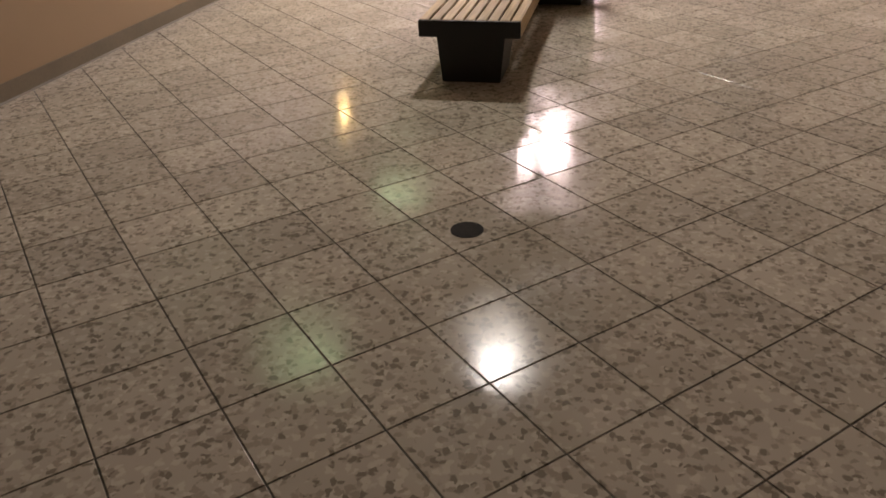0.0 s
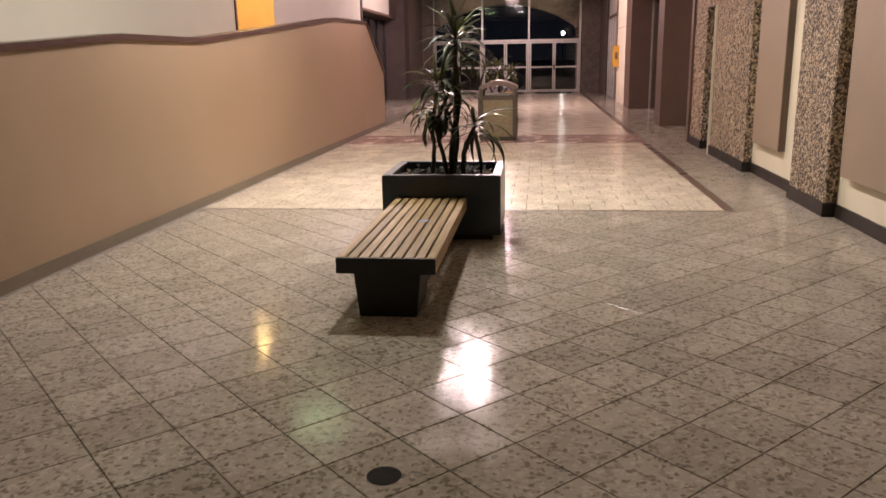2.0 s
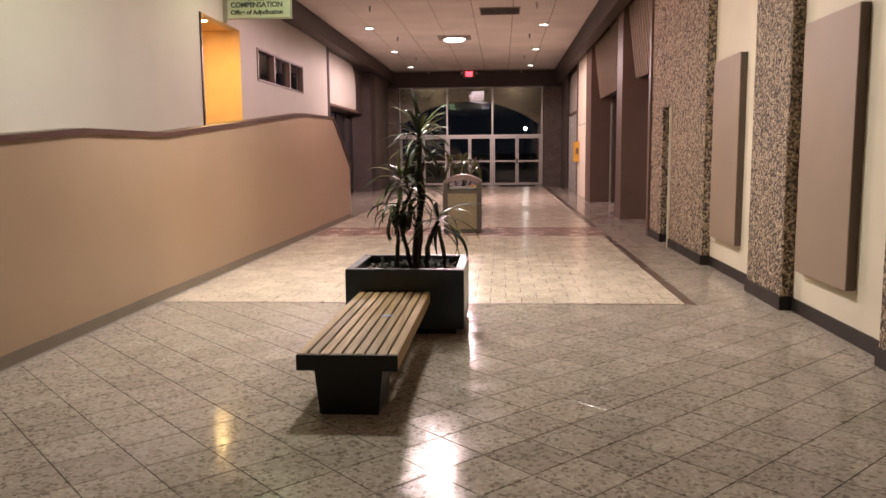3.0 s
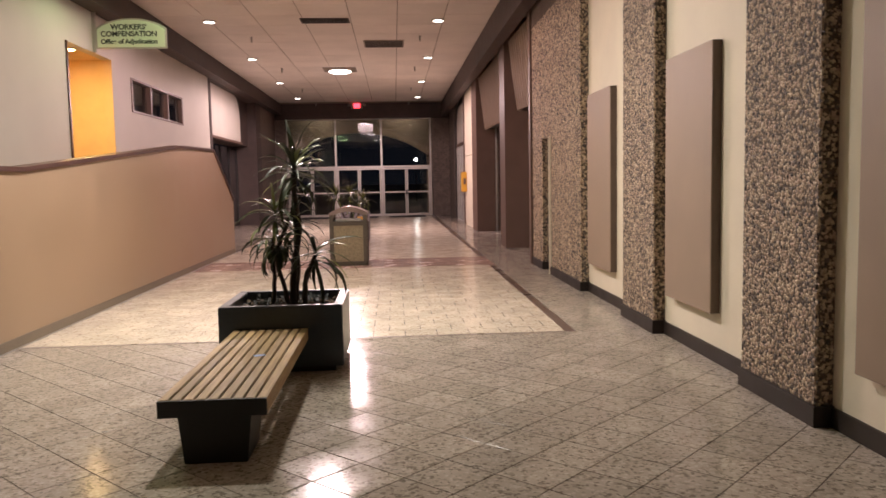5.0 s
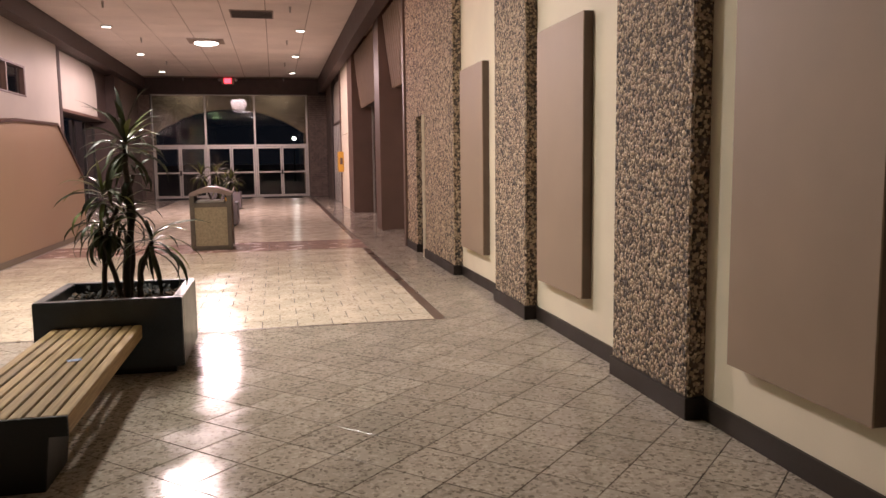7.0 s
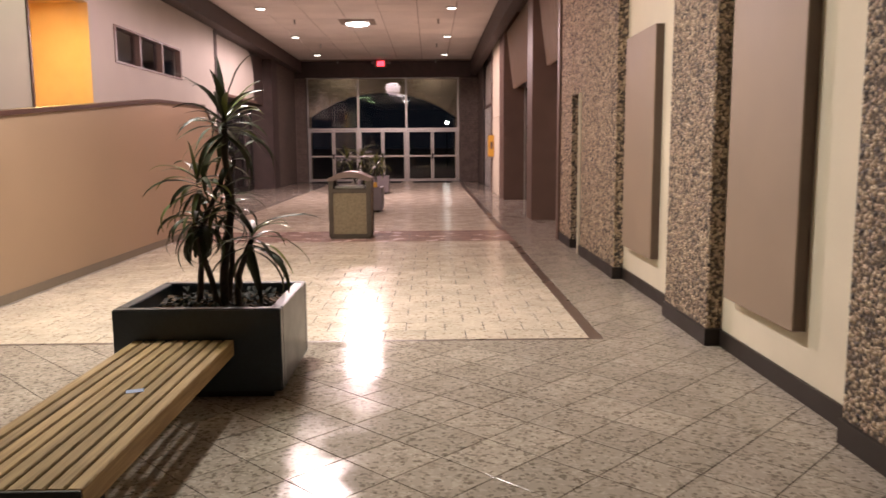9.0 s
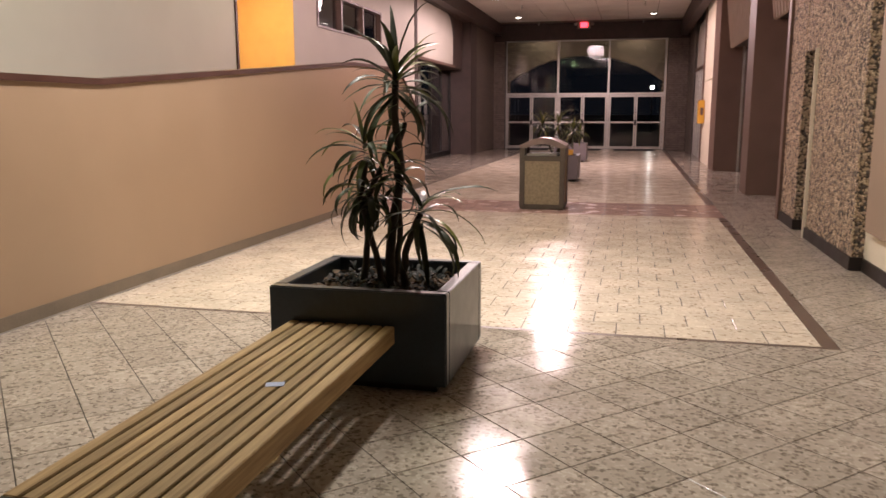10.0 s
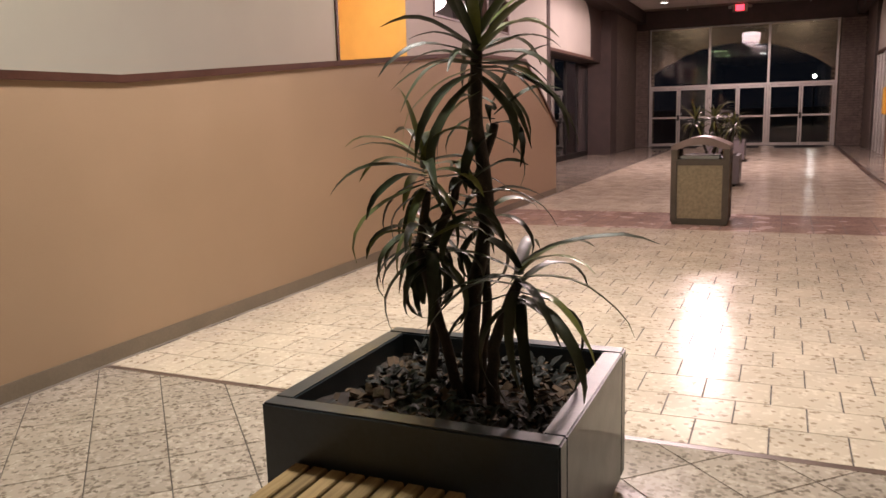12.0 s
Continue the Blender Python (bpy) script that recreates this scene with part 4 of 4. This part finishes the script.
# ---------------------------------------------------------------- floor tiles
FX1, FY0, FY1 = 2.357, 9.513, 16.93
solid("border_south", box(RX + 0.02, FX1 + 0.12, FY0 - 0.05, FY0, -0.01, 0.0), BORDER, "dark stone border strip", "border")
solid("border_east", box(FX1, FX1 + 0.12, FY0, FY1 - 0.02, -0.01, 0.0), BORDER, "dark stone border strip", "border")
solid("border_east_far", box(FX1 - 0.02, FX1 + 0.10, 18.8, 41.6, -0.01, 0.0), BORDER, "dark stone border strip", "border")


def tile_mesh(outline, material):
    """A thin tile with a tiny chamfer, about its own centre."""
    me = bpy.data.meshes.new("tile")
    k = len(outline)
    cx, cy = sum(p[0] for p in outline) / k, sum(p[1] for p in outline) / k
    ins = [(p[0] + (cx - p[0]) * 0.012, p[1] + (cy - p[1]) * 0.012) for p in outline]
    v = [(x, y, -0.009) for x, y in outline] + [(x, y, -0.0012) for x, y in outline] + [(x, y, 0.0) for x, y in ins]
    f = [tuple(range(2 * k, 3 * k))]
    for i in range(k):
        j = (i + 1) % k
        f += [(i, j, k + j, k + i), (k + i, k + j, 2 * k + j, 2 * k + i)]
    me.from_pydata(v, [], f)
    me.materials.append(material)
    return me


def clip(poly, axis, value, keep_less):
    out = []
    for i, a in enumerate(poly):
        b = poly[(i + 1) % len(poly)]
        ia, ib = (a[axis] <= value) == keep_less, (b[axis] <= value) == keep_less
        if ia:
            out.append(a)
        if ia != ib:
            f = (value - a[axis]) / (b[axis] - a[axis])
            out.append((a[0] + f * (b[0] - a[0]), a[1] + f * (b[1] - a[1])))
    return out


def size_of(poly):
    return abs(sum(a[0] * b[1] - b[0] * a[1] for a, b in zip(poly, poly[1:] + poly[:1]))) / 2


def lay(polys, material, single, parent, name):
    """Tiles that pass the test `single` are pieces of their own; the rest are joined."""
    shared, rest = {}, ([], [])
    for poly in polys:
        if size_of(poly) < 0.0015:
            continue
        cx, cy = sum(p[0] for p in poly) / len(poly), sum(p[1] for p in poly) / len(poly)
        rel = [(x - cx, y - cy) for x, y in poly]
        if single(cx, cy):
            key = tuple((round(x, 3), round(y, 3)) for x, y in rel)
            if key not in shared:
                shared[key] = tile_mesh(rel, material)
            ob = new("tile", shared[key])
            ob.location = (cx, cy, 0)
            ob.rotation_euler = (random.uniform(-0.0012, 0.0012), random.uniform(-0.0012, 0.0012), 0)
            ob.parent = parent
        else:
            me = tile_mesh(rel, material)
            b = len(rest[0])
            rest[0].extend((v.co.x + cx, v.co.y + cy, v.co.z) for v in me.vertices)
            rest[1].extend(tuple(b + i for i in p.vertices) for p in me.polygons)
            bpy.data.meshes.remove(me)
    if rest[0]:
        me = bpy.data.meshes.new(name)
        me.from_pydata(rest[0], [], rest[1])
        me.materials.append(material)
        ob = new(name, me)
        ob.parent = parent
        ob["kind"] = "stuff"


def cut(poly, x0, x1, y0, y1):
    for axis, value, less in ((0, x0, False), (0, x1, True), (1, y0, False), (1, y1, True)):
        poly = clip(poly, axis, value, less)
        if len(poly) < 3:
            return None
    return poly


# diagonal terrazzo
H, J = 0.2755, 0.0042
diag = []
for i in range(-40, 60):
    for j in range(-50, 60):
        if (i + j) % 2:
            continue
        cx, cy = 0.14 + i * H, 2.67 + H + j * H
        dmd = [(cx - H + J, cy), (cx, cy - H + J), (cx + H - J, cy), (cx, cy + H - J)]
        for x0, x1, y0, y1 in ((RX + 0.02, XW - 0.022, YB, FY0 - 0.052), (FX1 + 0.122, XW - 0.022, FY0 - 0.05, 14.0)):
            q = cut(dmd, x0, x1, y0, y1)
            if q:
                diag.append(q)
lay(diag, TERRAZZO, lambda x, y: 2.2 < y < 9.6 and -2.9 < x < 3.0, floor, "terrazzo_tiles")


def bond(x0, x1, y0, y1, w, d, shift, first):
    res, r, y = [], 0, y0
    while y < y1 - 0.02:
        x = first - 60 * w + (r % 2) * shift * w
        while x < x1:
            q = cut([(x + 0.0042, y + 0.003), (x + w - 0.0042, y + 0.003), (x + w - 0.0042, y + d - 0.003), (x + 0.0042, y + d - 0.003)], x0, x1, y0, y1)
            if q:
                res.append(q)
            x += w
        y += d
        r += 1
    return res


lay(bond(RX + 0.02, FX1 - 0.002, FY0 + 0.002, FY1 - 0.002, 0.376, (FY1 - FY0) / 21, 0.5, 0.105), CREAM, lambda x, y: y < 16.0, floor, "cream_tiles")
lay(bond(RX + 0.02, FX1 - 0.022, 18.8, YE - 0.05, 0.376, 0.376, 0.5, 0.105), CREAM, lambda x, y: False, floor, "far_cream_tiles")
lay(bond(-6.5, RX - 0.002, 21.4, YE - 0.05, 0.39, 0.39, 0.0, 0.1), TERRAZZO, lambda x, y: False, floor, "west_strip_tiles")
lay(bond(RX + 0.02, FX1 + 0.12, FY1, 18.795, 0.4, 0.466, 0.0, 0.1), BAND, lambda x, y: False, floor, "rose_band_tiles")
lay(bond(FX1 + 0.122, 4.0, 14.0, YE - 0.4, 0.52, 0.39, 0.0, 0.1), TERRAZZO, lambda x, y: False, floor, "east_strip_tiles")

# bricks on the dark walls by the entrance
me0 = bpy.data.meshes.new("brick")
vs, fs = [], []
for r in range(58):
    z0 = 0.02 + r * 0.1
    for side in (-1, 1):
        xf = -5.75 if side < 0 else PX + 0.05
        ya, yb = (37.2, 41.8) if side < 0 else (38.3, 41.8)
        y = ya - (r % 2) * 0.15
        while y < yb:
            y0, y1 = max(y, ya), min(y + 0.288, yb)
            if y1 - y0 > 0.03:
                o = random.uniform(0.006, 0.014) * -side
                b = len(vs)
                for xx, k in ((xf, 0.0), (xf + o, 0.004)):
                    vs += [(xx, y0 + k, z0 + k), (xx, y1 - k, z0 + k), (xx, y1 - k, z0 + 0.088 - k), (xx, y0 + k, z0 + 0.088 - k)]
                fs += [(b + 4, b + 5, b + 6, b + 7)] + [(b + i, b + (i + 1) % 4, b + 4 + (i + 1) % 4, b + 4 + i) for i in range(4)]
            y += 0.3
    if z0 < 5.05:
        for xa, xb in ((-5.75, -5.2), (2.42, 3.34)):
            x = xa - (r % 2) * 0.15
            while x < xb:
                x0, x1 = max(x, xa), min(x + 0.288, xb)
                if x1 - x0 > 0.03:
                    o = -random.uniform(0.006, 0.014)
                    b = len(vs)
                    for yy, k in ((41.8, 0.0), (41.8 + o, 0.004)):
                        vs += [(x0 + k, yy, z0 + k), (x1 - k, yy, z0 + k), (x1 - k, yy, z0 + 0.088 - k), (x0 + k, yy, z0 + 0.088 - k)]
                    fs += [(b + 4, b + 5, b + 6, b + 7)] + [(b + i, b + (i + 1) % 4, b + 4 + (i + 1) % 4, b + 4 + i) for i in range(4)]
                x += 0.3
me0.from_pydata(vs, [], fs)
me0.materials.append(BRICK_DARK)
ob = new("brick_facing", me0)
ob.parent = wfar
ob["kind"] = "stuff"

for o in scene.objects:
    if o.type == "MESH" and o.data.materials and o.data.materials[0] == GLASS:
        o.visible_shadow = False
